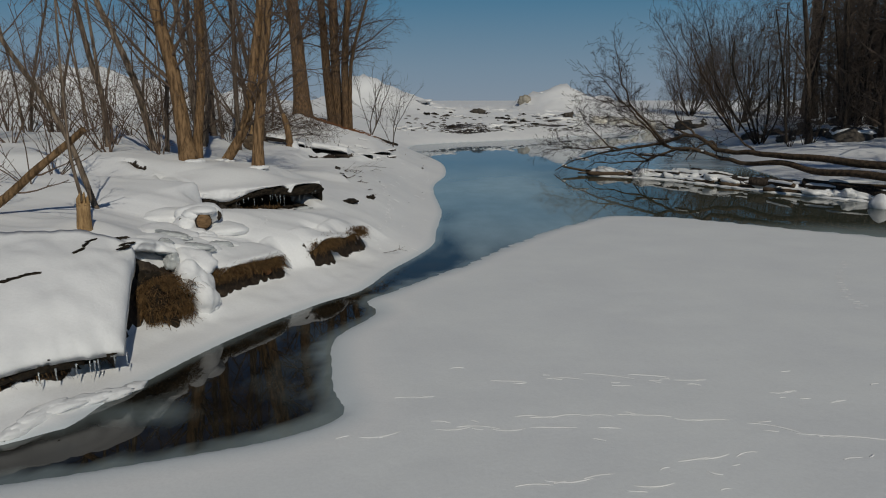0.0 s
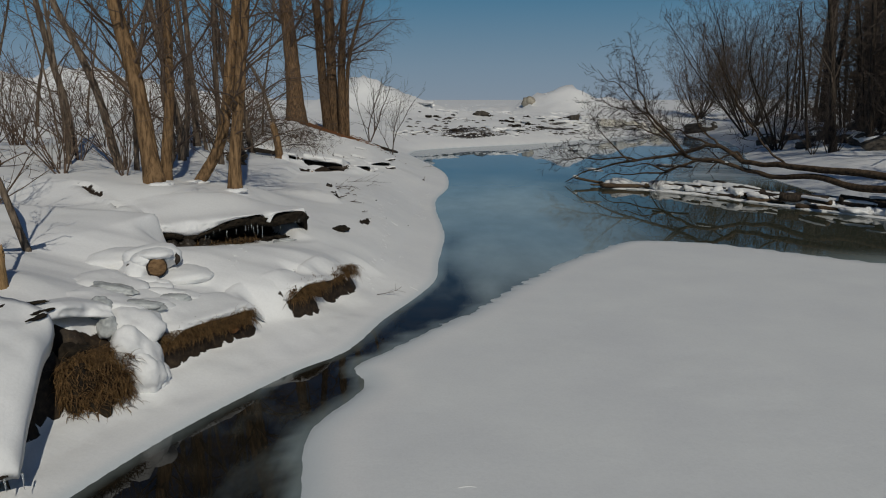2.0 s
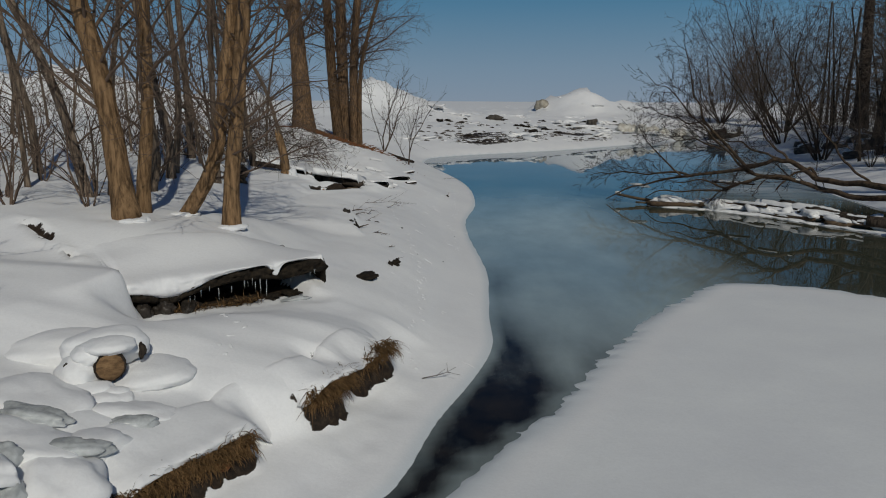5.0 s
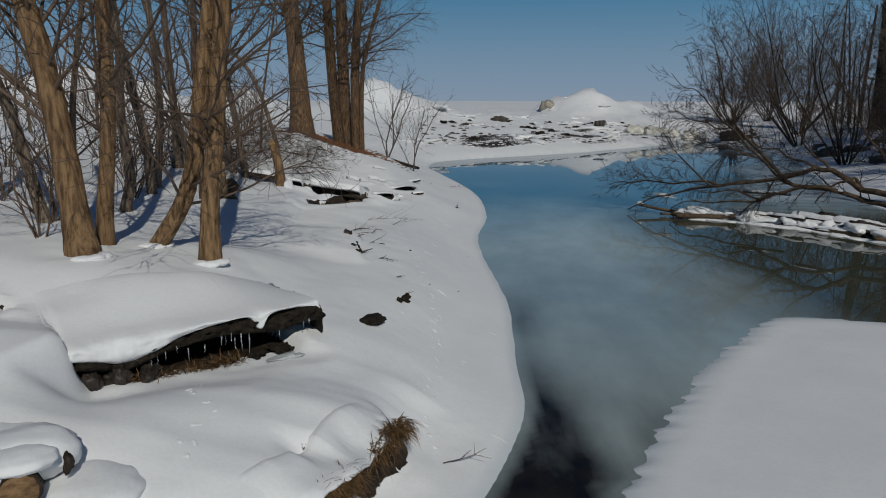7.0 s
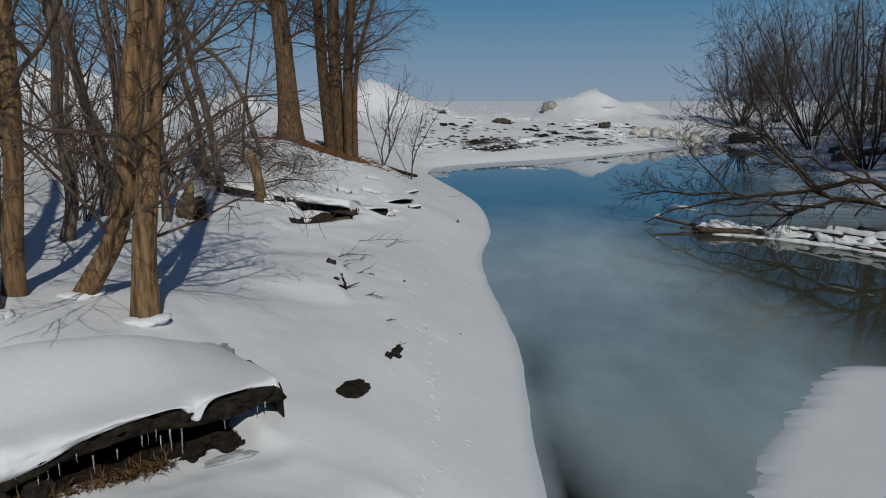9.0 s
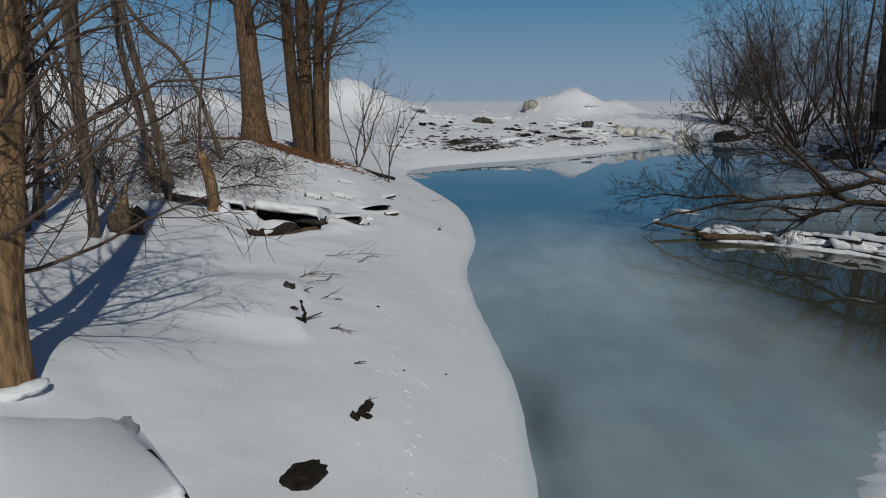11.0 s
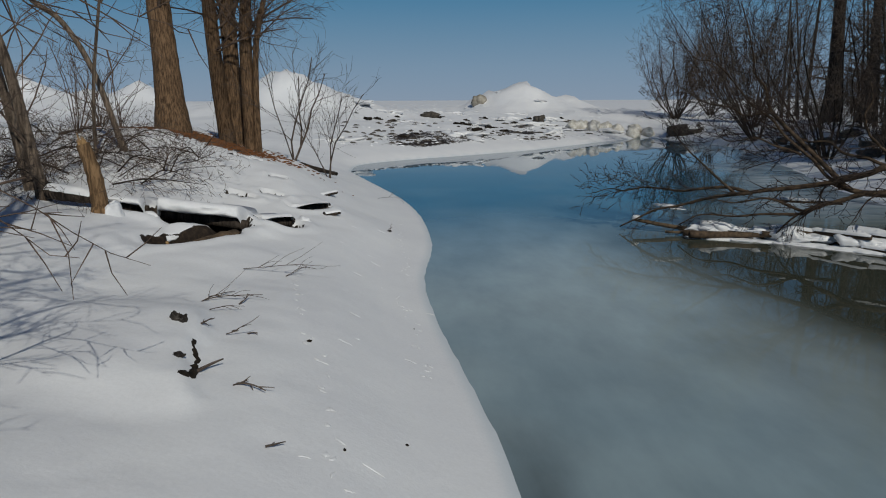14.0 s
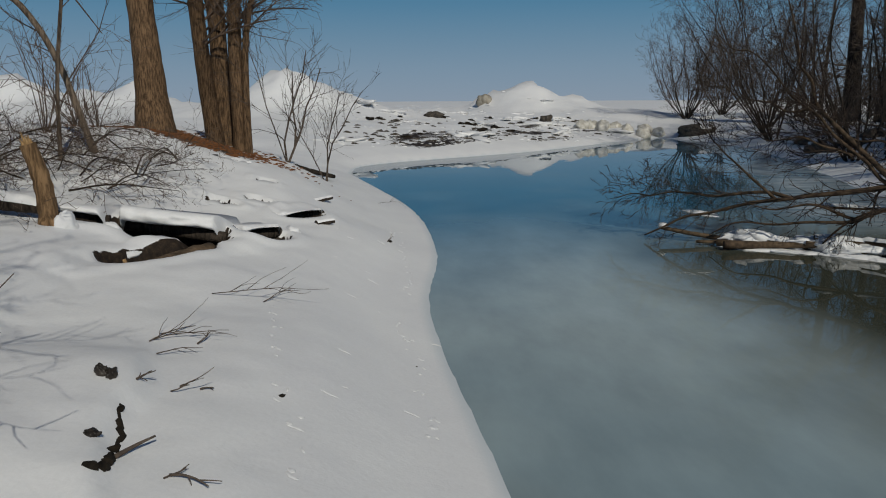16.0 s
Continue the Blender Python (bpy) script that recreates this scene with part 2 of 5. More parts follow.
TOE = ((5.0, 0.85), (7.3, 0.8), (8.0, 0.75), (9.0, 1.0), (10.0, 1.1), (10.6, 0.95), (11.4, 1.0), (12.2, 1.05), (12.6, 1.25), (13.2, 0.95), (14.5, 0.92), (15.3, 0.85))   # y, width of the ice shelf under the cut bank
RIM = ((5.0, 0.55), (8.0, 0.55), (9.0, 0.85), (10.0, 0.95), (10.6, 0.78), (11.5, 0.72), (12.2, 0.68), (13.5, 0.74), (14.5, 0.78), (15.3, 0.6))       # y, height of that bank's rim
STEEP = ((5.0, 0.2), (10.1, 0.2), (10.35, 0.55), (10.6, 0.55), (10.8, 0.2), (12.25, 0.2), (12.4, 0.6), (12.75, 0.6), (12.9, 0.22), (13.6, 0.22), (13.75, 0.9), (13.9, 0.9), (14.05, 0.22), (14.7, 0.22), (15.1, 0.7))   # y, run of its face
HILLS = ((17.4, 101, 4.2, 4.6, 4.6), (12.4, 101.4, 1.2, 2.4, 1.8), (23.4, 102.5, 1.8, 2.4, 2.5), (-9.5, 82, 3.7, 7.0, 5.0), (-3.0, 86, 1.0, 6.0, 4.0), (-26, 92, 3.2, 9, 6),
         (-40, 96, 2.5, 8, 6), (-49, 100, 5.6, 11, 7), (-66, 98, 5.0, 14, 7), (-90, 104, 6, 16, 8))          # x, y, height, half widths
# open hollows in the snow: x, y, half length, half width, degrees, depth
PITS = (
        (-4.65, 28.75, 0.98, 0.6, 8, 0.6), (-4.4, 27.55, 1.3, 0.42, 60, 0.36), (-5.95, 28.4, 0.5, 0.42, 0, 0.55), (-3.25, 29.55, 0.56, 0.4, 55, 0.5),
        (-2.85, 32.1, 0.65, 0.34, 58, 0.42), (-4.4, 31.75, 0.4, 0.14, -18, 0.2), (-3.78, 32.3, 0.36, 0.13, -15, 0.18), (-3.85, 33.9, 0.3, 0.13, -15, 0.18), (-4.95, 35.3, 0.55, 0.17, 25, 0.22),
        (-7.1, 16.08, 0.55, 0.08, -38, 0.14), (-6.25, 15.4, 0.22, 0.05, -38, 0.10), (-4.55, 9.95, 0.3, 0.2, -15, 0.28), (-5.0, 9.75, 0.34, 0.07, 30, 0.2), (-5.7, 8.7, 0.5, 0.08, 20, 0.16))


def on(table, v):
    return np.interp(v, [r[0] for r in table], [r[1] for r in table])


def ground_height(x, y, d, kind):
    feather = (kind == 3) * smooth(11.5, 14, y) * np.exp(-(d / 0.35) ** 2)
    d = d + feather * (0.12 * fbm(x * 0.3, y * 1.6, 0.22, 5, 15, 0.75))
    rough = fbm(x, y, 1.6, 4, 3) * 0.10 + fbm(x, y, 7.0, 3, 8) * 0.30
    # left bank: a gentle rise to a wooded level
    near_p = np.interp(d, (0, 0.35, 0.9, 1.6, 2.4, 3.4, 4.4, 5.5, 7.0, 12, 25, 60), (0.0, 0.10, 0.26, 0.62, 0.92, 1.22, 1.68, 1.86, 1.98, 2.3, 2.5, 2.2))
    mid_p = np.interp(d, (0, 0.35, 0.9, 1.6, 2.4, 3.6, 4.7, 5.5, 7.0, 12, 25, 60), (0.0, 0.08, 0.24, 0.60, 0.86, 1.12, 1.24, 1.58, 1.85, 2.3, 2.5, 2.2))
    far_p = np.interp(d, (0, 0.35, 0.9, 1.6, 2.5, 3.7, 5.2, 7.4, 12, 25, 60), (0.0, 0.08, 0.2, 0.42, 0.80, 1.5, 1.9, 2.6, 2.8, 2.6, 2.2))
    w1, w2 = smooth(18.3, 21.5, y), smooth(30, 36, y)
    prof = (near_p * (1 - w1) + mid_p * w1) * (1 - w2) + far_p * w2
    left = prof + rough * smooth(0.4, 3.0, d) * 0.8
    line = -2.80 - 0.17 * (y - 20.7) + 0.14 * fbm(x * 0, y, 0.7, 3, 51)
    left = left + 0.15 * smooth(0, 0.2, line - x) * (1 - smooth(0.6, 3.2, line - x)) * smooth(20.4, 21.2, y) * (1 - smooth(22.6, 24.0, y))
    # below y = 15.5 the bank is cut: an ice shelf, then a steep face
    toe, rim = on(TOE, y) + 0.16 * fbm(x * 0 + 3.1, y, 0.6, 4, 5, 0.6), on(RIM, y)
    back = np.interp(d - toe, (0, 0.2, 0.45, 0.8, 1.4, 2.2, 3.2, 5.5, 12), (0, 0.03, 0.14, 0.24, 0.36, 0.56, 0.85, 1.05, 1.3))
    shelf = np.interp(d, (0, 0.2, 0.6, 0.85, 1.4), (0, 0.05, 0.14, 0.24, 0.40)) + 0.05 * fbm(x, y, 0.5, 3, 12) * smooth(0.2, 0.5, d)
    cut = shelf + np.where(d < toe, 0, (rim - shelf) * smooth(0.0, on(STEEP, y), d - toe) + back) + 0.5 * rough * smooth(toe, toe + 1.0, d)
    cut = cut + 0.32 * np.exp(-((x + 5.5) / 0.9) ** 2 - ((y - 10.8) / 0.8) ** 2) + 0.16 * np.exp(-((x + 4.3) / 0.5) ** 2 - ((y - 11.5) / 0.5) ** 2)
    w = smooth(15.0, 16.6, y)
    left = left * w + cut * (1 - w)
    # the hollow under the trees: a low shelf in front, the level snow behind
    u = ((x + 5.2) * 2.3 + (y - 14.6) * 1.8) / 8.53
    off = ((x + 5.2) * -1.8 + (y - 14.6) * 2.3) / 2.921
    run = 0.07 + 0.2 * (1 - smooth(-0.5, -0.05, off))
    span = smooth(0.06 - run, 0.06, u) * (1 - smooth(0.87, 0.87 + run, u))
    floor = 0.95 + 0.08 * (1 - np.clip(u, 0, 1)) + 0.05 * fbm(x, y, 0.4, 3, 4)
    pit = span * smooth(-1.7, -0.2, off) * (1 - smooth(0.85, 1.0, off))
    lift = span * smooth(0.85, 1.0, off) * (1 - smooth(1.4, 3.5, off))
    side = smooth(-0.55, -0.05, u) * (1 - smooth(0.01, 0.06, u)) * smooth(-0.22, 0.06, off) * (1 - smooth(1.6, 3.2, off))
    left = left * (1 - side) + np.maximum(left, 1.57 + 0.13 * np.clip(off, 0, 1.6)) * side
    left = left * (1 - pit) + np.minimum(left, floor) * pit
    left = left * (1 - lift) + np.maximum(left, 1.50) * lift
    for px, py, la, lb, deg, deep in PITS:
        c, sn = math.cos(radians(deg)), math.sin(radians(deg))
        p, q = ((x - px) * c + (y - py) * sn) / la, (-(x - px) * sn + (y - py) * c) / lb
        ang = 0.35 * fbm(x, y, 0.35, 2, 9)
        left = left - deep * (1 - smooth(0.62, 1.0, np.sqrt(p * p + q * q) + ang))
        left = left + 0.05 * np.exp(-((np.sqrt(p * p + q * q) - 1.35) / 0.3) ** 2)
    # far shore: hummocky shore ice and then the lake
    far = np.interp(d, (0, 1, 3, 6, 10, 18, 30, 60, 110, 200), (0, 0.32, 0.7, 1.05, 1.4, 1.85, 1.75, 0.9, 0.4, 0.3)) + rough * smooth(1, 6, d) * (1 - smooth(120, 300, y)) * 1.2
    right = np.interp(d, (0, 0.5, 2, 5, 10, 40), (0, 0.15, 0.5, 1.0, 1.4, 2.0)) + rough * smooth(0.3, 2, d) * 1.3
    w = smooth(40, 54, y) * smooth(-40, -4, x) + smooth(54, 80, y) * (1 - smooth(-40, -4, x))
    left_far = left * (1 - w) + far * w
    plate = np.interp(d, (0, 0.12, 0.5, 3, 30), (0, 0.03, 0.045, 0.06, 0.08)) + 0.012 * fbm(x, y, 0.9, 3, 6) * smooth(0.1, 0.8, d)
    w = smooth(74, 92, y)
    right = right * (1 - w) + far * w
    h = np.choose(kind, [left_far, left_far, right, plate])
    hills = 0
    for hx, hy, hh, sx, sy in HILLS:
        q = ((x - hx) / sx) ** 2 + ((y - hy) / sy) ** 2
        hills = hills + hh * np.exp(-1.25 * q ** 0.62) * (1 + 0.45 * fbm(x, y, 3.5, 4, 21))
    h = h + np.where(kind < 3, hills, 0)
    pack = np.abs(fbm(x, y, 5.0, 4, 31, 0.6)) * 1.1 * smooth(78, 96, y) * (1 - smooth(200, 420, y))
    h = h + np.where(kind < 3, pack, 0)
    return np.where(d < 0, np.maximum(d * 0.6, -0.5), h)


def steps(lo, hi, fine_lo, fine_hi, step, growth):
    up, down = [fine_hi], [fine_lo]
    s = step
    while up[-1] < hi:
        s *= 1 + growth
        up.append(up[-1] + s)
    s = step
    while down[-1] > lo:
        s *= 1 + growth
        down.append(down[-1] - s)
    return np.array(down[::-1] + list(np.arange(fine_lo + step, fine_hi - step / 2, step)) + up)


def sheet(name, xs, ys, height, mat, attributes):
    gx, gy = np.meshgrid(xs, ys)
    gz = height(gx, gy)
    nx, ny = len(xs), len(ys)
    v = np.stack([gx.ravel(), gy.ravel(), gz.ravel()], -1)
    k = np.arange(nx * ny).reshape(ny, nx)
    f = np.stack([k[:-1, :-1], k[:-1, 1:], k[1:, 1:], k[1:, :-1]], -1).reshape(-1, 4)
    me = bpy.data.meshes.new(name)
    me.vertices.add(len(v)), me.loops.add(f.size), me.polygons.add(len(f))
    me.vertices.foreach_set("co", v.ravel())
    me.loops.foreach_set("vertex_index", f.ravel())
    me.polygons.foreach_set("loop_start", np.arange(len(f)) * 4)
    me.polygons.foreach_set("use_smooth", np.ones(len(f), bool))
    me.update(calc_edges=True)
    for key, value in attributes(gx, gy, gz).items():
        a = me.attributes.new(key, "FLOAT", "POINT")
        a.data.foreach_set("value", np.ascontiguousarray(value.ravel(), dtype=np.float32))
    me.materials.append(mat)
    return new(name, me)


def height_at(x, y):
    """The ground's height, from its own sheet."""
    i = int(np.clip(np.searchsorted(GROUND_X, x) - 1, 0, len(GROUND_X) - 2))
    j = int(np.clip(np.searchsorted(GROUND_Y, y) - 1, 0, len(GROUND_Y) - 2))
    u, w = (x - GROUND_X[i]) / (GROUND_X[i + 1] - GROUND_X[i]), (y - GROUND_Y[j]) / (GROUND_Y[j + 1] - GROUND_Y[j])
    z = GROUND_Z[j:j + 2, i:i + 2]
    return float((z[0, 0] * (1 - u) + z[0, 1] * u) * (1 - w) + (z[1, 0] * (1 - u) + z[1, 1] * u) * w)


def ground_attributes(x, y, z):
    d, kind = shore_field(x, y)
    gy, gx = np.gradient(z)
    slope = np.hypot(gx / np.gradient(x, axis=1), gy / np.gradient(y, axis=0))
    near = (y < 40) & (kind == 0) & (d > 0.3)
    bare = np.where(near, smooth(0.95, 1.7, slope), 0) * np.where((y > 18) & (y < 26), 0.25, 1.0) * (1 - 0.9 * smooth(12.2, 12.4, y) * (1 - smooth(12.85, 13.0, y)))
    # drift wood and sand that show through the snow along the far beach, leaf litter under the tall trees
    for px, py, la, lb, deg, deep in PITS:
        c, sn = math.cos(radians(deg)), math.sin(radians(deg))
        p, q = ((x - px) * c + (y - py) * sn) / la, (-(x - px) * sn + (y - py) * c) / lb
        bare = np.maximum(bare, 1 - smooth(0.7, 0.95, np.sqrt(p * p + q * q)))
    u = ((x + 5.2) * 2.3 + (y - 14.6) * 1.8) / 8.53
    off = ((x + 5.2) * -1.8 + (y - 14.6) * 2.3) / 2.921
    bare = np.maximum(bare, smooth(0.03, 0.08, u) * (1 - smooth(0.85, 0.93, u)) * smooth(-0.02, 0.12, off) * (1 - smooth(0.9, 1.02, off)))
    flank = (off > -0.5) * (off < 1.3) * (u > -0.8) * (u < 1.3) * (1 - smooth(0.03, 0.09, u) * (1 - smooth(0.84, 0.92, u)))
    bare = bare * (1 - flank)
    beach = (kind == 1) * smooth(1.2, 2.0, d) * (1 - smooth(6, 9, d)) * (0.44 + 0.75 * fbm((x + y) / 4, (y - x), 1.6, 3, 60)) * (1 - smooth(16, 22, x)) * smooth(-3, 1, x)
    litter = 0.95 * np.exp(-(((x + 6.5) / 2.3) ** 2 + ((y - 37.7) / 1.7) ** 2)) + 0.30 * np.exp(-(((x + 9) / 4.0) ** 2 + ((y - 33) / 5) ** 2))
    return {"bare": np.maximum(bare, np.maximum(beach, litter)), "wet": np.where(d > 0, np.where(kind == 3, 1 - smooth(0.04, 0.5, d), 1 - smooth(0.02, 0.22, d)), 1) * 0.8,
            "crust": np.where(kind == 3, smooth(0.2, 1.0, d), 0.0)}


GROUND_X, GROUND_Y = steps(-2600, 2600, -6.2, 0.2, 0.075, 0.05), steps(-40, 3600, 7.0, 29.0, 0.08, 0.0165)
_gx, _gy = np.meshgrid(GROUND_X, GROUND_Y)
GROUND_Z = ground_height(_gx, _gy, *shore_field(_gx, _gy))
ground = sheet("ground", GROUND_X, GROUND_Y, lambda x, y: GROUND_Z, GROUND, ground_attributes)
tagged(ground, "snow-covered creek banks, ice plate and frozen lake shore", "snowy ground", kind="structure")


def water_attributes(x, y, z):
    d, kind = shore_field(x, y)
    depth = np.clip(-d, 0, 9)
    near = 1 - smooth(12.0, 19.0, y)
    milk = 0.75 * smooth(12.5, 19, y) - 0.06 * near
    for cx, cy, sx, sy, a in ((-0.05, 16.4, 0.55, 2.2, -0.55), (0.15, 20.6, 0.4, 1.7, -0.35), (0.8, 15.6, 0.3, 0.9, 0.25), (-3.4, 7.2, 0.9, 0.35, 0.30), (-2.0, 8.0, 0.7, 1.0, -0.25)):
        milk = milk + a * np.exp(-((x - cx) / sx) ** 2 - ((y - cy) / sy) ** 2)
    rim = (1 - smooth(0.03, 0.22, depth)) * (0.6 - 0.42 * near)
    rim = np.maximum(rim, (kind == 3) * near * 0.34 * (1 - smooth(0.03, 0.30, depth + 0.22 * fbm(x, y, 0.35, 4, 81))))
    edge = x - 12.8 - 0.36 * (y - 42.5) + 2.2 * fbm(x * 0.5, y, 5, 4, 71)
    skin = smooth(-0.6, 3.0, edge) * smooth(32, 37, y) * (0.8 + 0.35 * fbm(x, y * 2, 3, 4, 72))
    # reach of the painted tree reflection beside the fallen tree
    tree_reflection = smooth(2.9, 6.4, x + 0.06 * (y - 27) + 0.8 * fbm(x, y, 3, 3, 44)) * (1 - smooth(31, 36, y)) * smooth(18, 21, y + 0.1 * x)
    # how much reflected sky is painted in, growing with distance
    sky_reflection = smooth(15, 19, y) * (1 - smooth(20, 30, y)) * 0.25 + smooth(27, 40, y)
    return {"milk": np.clip(np.maximum(milk, rim), 0, 1), "tree_reflection": tree_reflection, "sky_reflection": np.clip(sky_reflection + 0.25 * fbm(x, y, 3, 3, 40), 0, 1) * (1 - tree_reflection), "frost": 0.006 + 0.02 * smooth(14, 20, y) * (1 - smooth(26, 38, y)) * (1 - tree_reflection), "skin": np.clip(skin, 0, 1)}


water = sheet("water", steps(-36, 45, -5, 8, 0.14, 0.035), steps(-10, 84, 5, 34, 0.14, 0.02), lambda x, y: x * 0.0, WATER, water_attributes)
tagged(water, "still creek water, reflected sky in its colour, skinned with milky thin ice", "creek water", kind="structure")

# ---- woody things ----
class Wood:
    """Gathers tubes into one mesh."""

    def __init__(self):
        self.v, self.f = [], []

    def tube(self, pts, radii, sides, cap=True):
        base, n = len(self.v), len(pts)
        side = None
        for k, p in enumerate(pts):
            d = (pts[min(k + 1, n - 1)] - pts[max(k - 1, 0)])
            d = d.normalized() if d.length > 1e-9 else Vector((0, 0, 1))
            if side is None:
                side = d.orthogonal().normalized()
            side = (side - d * side.dot(d)).normalized()
            up = d.cross(side)
            for s in range(sides):
                a = 2 * math.pi * s / sides
                self.v.append(p + (side * math.cos(a) + up * math.sin(a)) * radii[k])
        for k in range(n - 1):
            for s in range(sides):
                a, b = base + k * sides + s, base + k * sides + (s + 1) % sides
                self.f.append((a, b, b + sides, a + sides))
        if cap:
            self.f.append(tuple(base + (n - 1) * sides + s for s in range(sides)))
            self.f.append(tuple(base + s for s in reversed(range(sides))))

    def link(self, name, mat, parent=None, label=""):
        me = bpy.data.meshes.new(name)
        me.from_pydata(self.v, [], self.f)
        me.polygons.foreach_set("use_smooth", np.ones(len(me.polygons), bool))
        me.materials.append(mat)
        ob = new(name, me)
        if parent:
            ob.parent = parent
        if label:
            ob["label"] = label
        return ob


def empty_thing(name, at, label, category, group=""):
    e = new(name)
    e.empty_display_size = 0.2
    e.location = at
    return tagged(e, label, category, group)


def bend(rng, start, way, length, r0, r1, parts, wander, lift=0.0):
    """A wandering line: points, radii."""
    pts, radii, d = [start.copy()], [r0], way.normalized()
    for k in range(parts):
        d = (d + Vector((rng.gauss(0, wander), rng.gauss(0, wander), rng.gauss(0, wander) + lift))).normalized()
        pts.append(pts[-1] + d * (length / parts))
        radii.append(r0 + (r1 - r0) * (k + 1) / parts)
    return pts, radii


def aside(rng, d, angle):
    """A direction that leaves d at an angle, to a random side."""
    o = d.orthogonal().normalized()
    o.rotate(Matrix.Rotation(rng.uniform(0, 2 * math.pi), 3, d))
    return (d * math.cos(angle) + o * math.sin(angle)).normalized()


def branch(w, rng, start, way, length, r, level, lift, density, wander=0.14, spread=(0.5, 1.05), fine=0.006):
    parts = (2, 4, 5, 6)[level]
    pts, radii = bend(rng, start, way, length, r, r * (0.35 if level > 0 else 0.4), parts, wander, lift)
    w.tube(pts, radii, 5 if level >= 2 else 4 if level == 1 and r > 0.012 else 3, cap=False)
    if level <= 0:
        return
    n = max(2, int(density * length * (1.0, 2.6, 1.7, 1.3)[level] + rng.random()))
    n = min(n, 13)
    for k in range(n):
        u = 0.18 + 0.8 * (k + rng.random()) / n
        i = min(int(u * parts), parts - 1)
        p = pts[i].lerp(pts[i + 1], u * parts - i)
        d = (pts[i + 1] - pts[i]).normalized()
        rr = radii[i] + (radii[i + 1] - radii[i]) * (u * parts - i)
        branch(w, rng, p, aside(rng, d, rng.uniform(*spread)), length * rng.uniform(0.32, 0.6) * (1.15 - 0.5 * u), max(rr * rng.uniform(0.35, 0.6), fine), level - 1, lift, density, wander * 1.15, spread, fine)


def shrub(x, y, height, stems, label, seed, mat, width=0.6, density=1.3, levels=2, category="shrub", group="", name="bare_shrub", r=0.016, lean=(0, 0), fine=0.006):
    rng = random.Random(seed)
    z = height_at(x, y) - 0.04
    thing = empty_thing(name, (x, y, z), label, category, group)
    w = Wood()
    for k in range(stems):
        a, s = rng.uniform(0, 6.28), rng.uniform(0.1, 1) * width
        way = Vector((math.cos(a) * s + lean[0], math.sin(a) * s + lean[1], 1.0))
        branch(w, rng, Vector((math.cos(a) * 0.12 * s, math.sin(a) * 0.12 * s, -0.05)), way, height * rng.uniform(0.55, 1.1), r * rng.uniform(0.6, 1.3), levels, 0.01, density, 0.16, (0.3, 0.9), fine)
    w.link("bush", mat, thing)
    return thing


def foot(x, y, dz=0.0):
    return (x, y, height_at(x, y) + dz)


def stem_tree(line, r0, r1, label, bark, twig, seed, grow=5.0, **more):
    """A tree whose trunk goes through the points of line (x, y, z) and on upwards for some metres."""
    rng = random.Random(seed)
    pts = [Vector(p) for p in line]
    g = height_at(pts[0].x, pts[0].y)
    pts[0].z = g
    if grow:
        d = (pts[-1] - pts[-2]).normalized()
        d = (d + Vector((0, 0, 0.5))).normalized()
        pts += [pts[-1] + d * grow * 0.5, pts[-1] + d * grow * 0.98 + Vector((rng.gauss(0, 0.25), rng.gauss(0, 0.25), 0))]
    return grown(pts, r0, r1, label, bark, twig, seed, **more)


def grown(pts, r0, r1, label, bark, twig, seed, limbs=14, limb_len=2.4, first=0.25, density=1.3, levels=3, lift=0.04, category="tree", group="", name="bare_tree", sides=12, spread=(0.5, 1.15), flare=0.5, thing=None, sink=0.2, thin=0.35, fine=0.006):
    rng = random.Random(seed)
    origin = pts[0].copy()
    if thing is None:
        thing = empty_thing(name, origin, label, category, group)
    origin = Vector(thing.location)
    line = rounded_line([tuple(p - origin) for p in pts], 5)
    line = [Vector(p) for p in line]
    if sink:
        line.insert(0, line[0] - Vector((0, 0, sink)))
    n = len(line) - 1
    length = sum((line[k + 1] - line[k]).length for k in range(n))
    run, radii = 0.0, []
    for k, p in enumerate(line):
        if k:
            run += (p - line[k - 1]).length
        u = run / length
        radii.append((r0 + (r1 - r0) * u) * (1 + flare * math.exp(-run / (r0 * 2.5))) * rng.uniform(0.96, 1.04))
    w = Wood()
    w.tube(line, radii, sides)
    w.link("trunk", bark, thing)
    crown = Wood()
    for k in range(limbs):
        u = first + (0.995 - first) * (k + rng.random()) / limbs
        i = min(int(u * n), n - 1)
        p = line[i].lerp(line[i + 1], u * n - i)
        d = (line[i + 1] - line[i]).normalized()
        branch(crown, rng, p, aside(rng, d, rng.uniform(*spread)), limb_len * rng.uniform(0.5, 1.25) * (1.15 - 0.5 * u), min(radii[i] * rng.uniform(0.2, thin), 0.08), levels - 1, lift, density, 0.15, spread, fine)
    if limbs:
        crown.link("crown", twig, thing)
    return thing


# ---- left bank: trees beside the creek ----
stem_tree([(-6.2, 17.05, 1.6), (-6.3, 17.14, 2.58), (-6.41, 17.2, 3.55), (-6.57, 17.25, 4.53), (-6.8, 17.31, 5.5)], 0.18, 0.10, "leaning tan tree with deeply ridged bark in snow", BARK_TAN, TWIG, 11, limbs=27, thin=0.2, density=1.6, limb_len=2.7, first=0.35, group="creekside trees")
stem_tree([(-6.22, 17.73, 1.6), (-6.16, 17.72, 2.58), (-6.02, 17.71, 3.55), (-5.95, 17.7, 4.53), (-5.93, 17.7, 5.5)], 0.115, 0.07, "slim grey-tan tree close behind a thicker one", BARK_TAN, TWIG, 21, limbs=16, first=0.3, group="creekside trees")
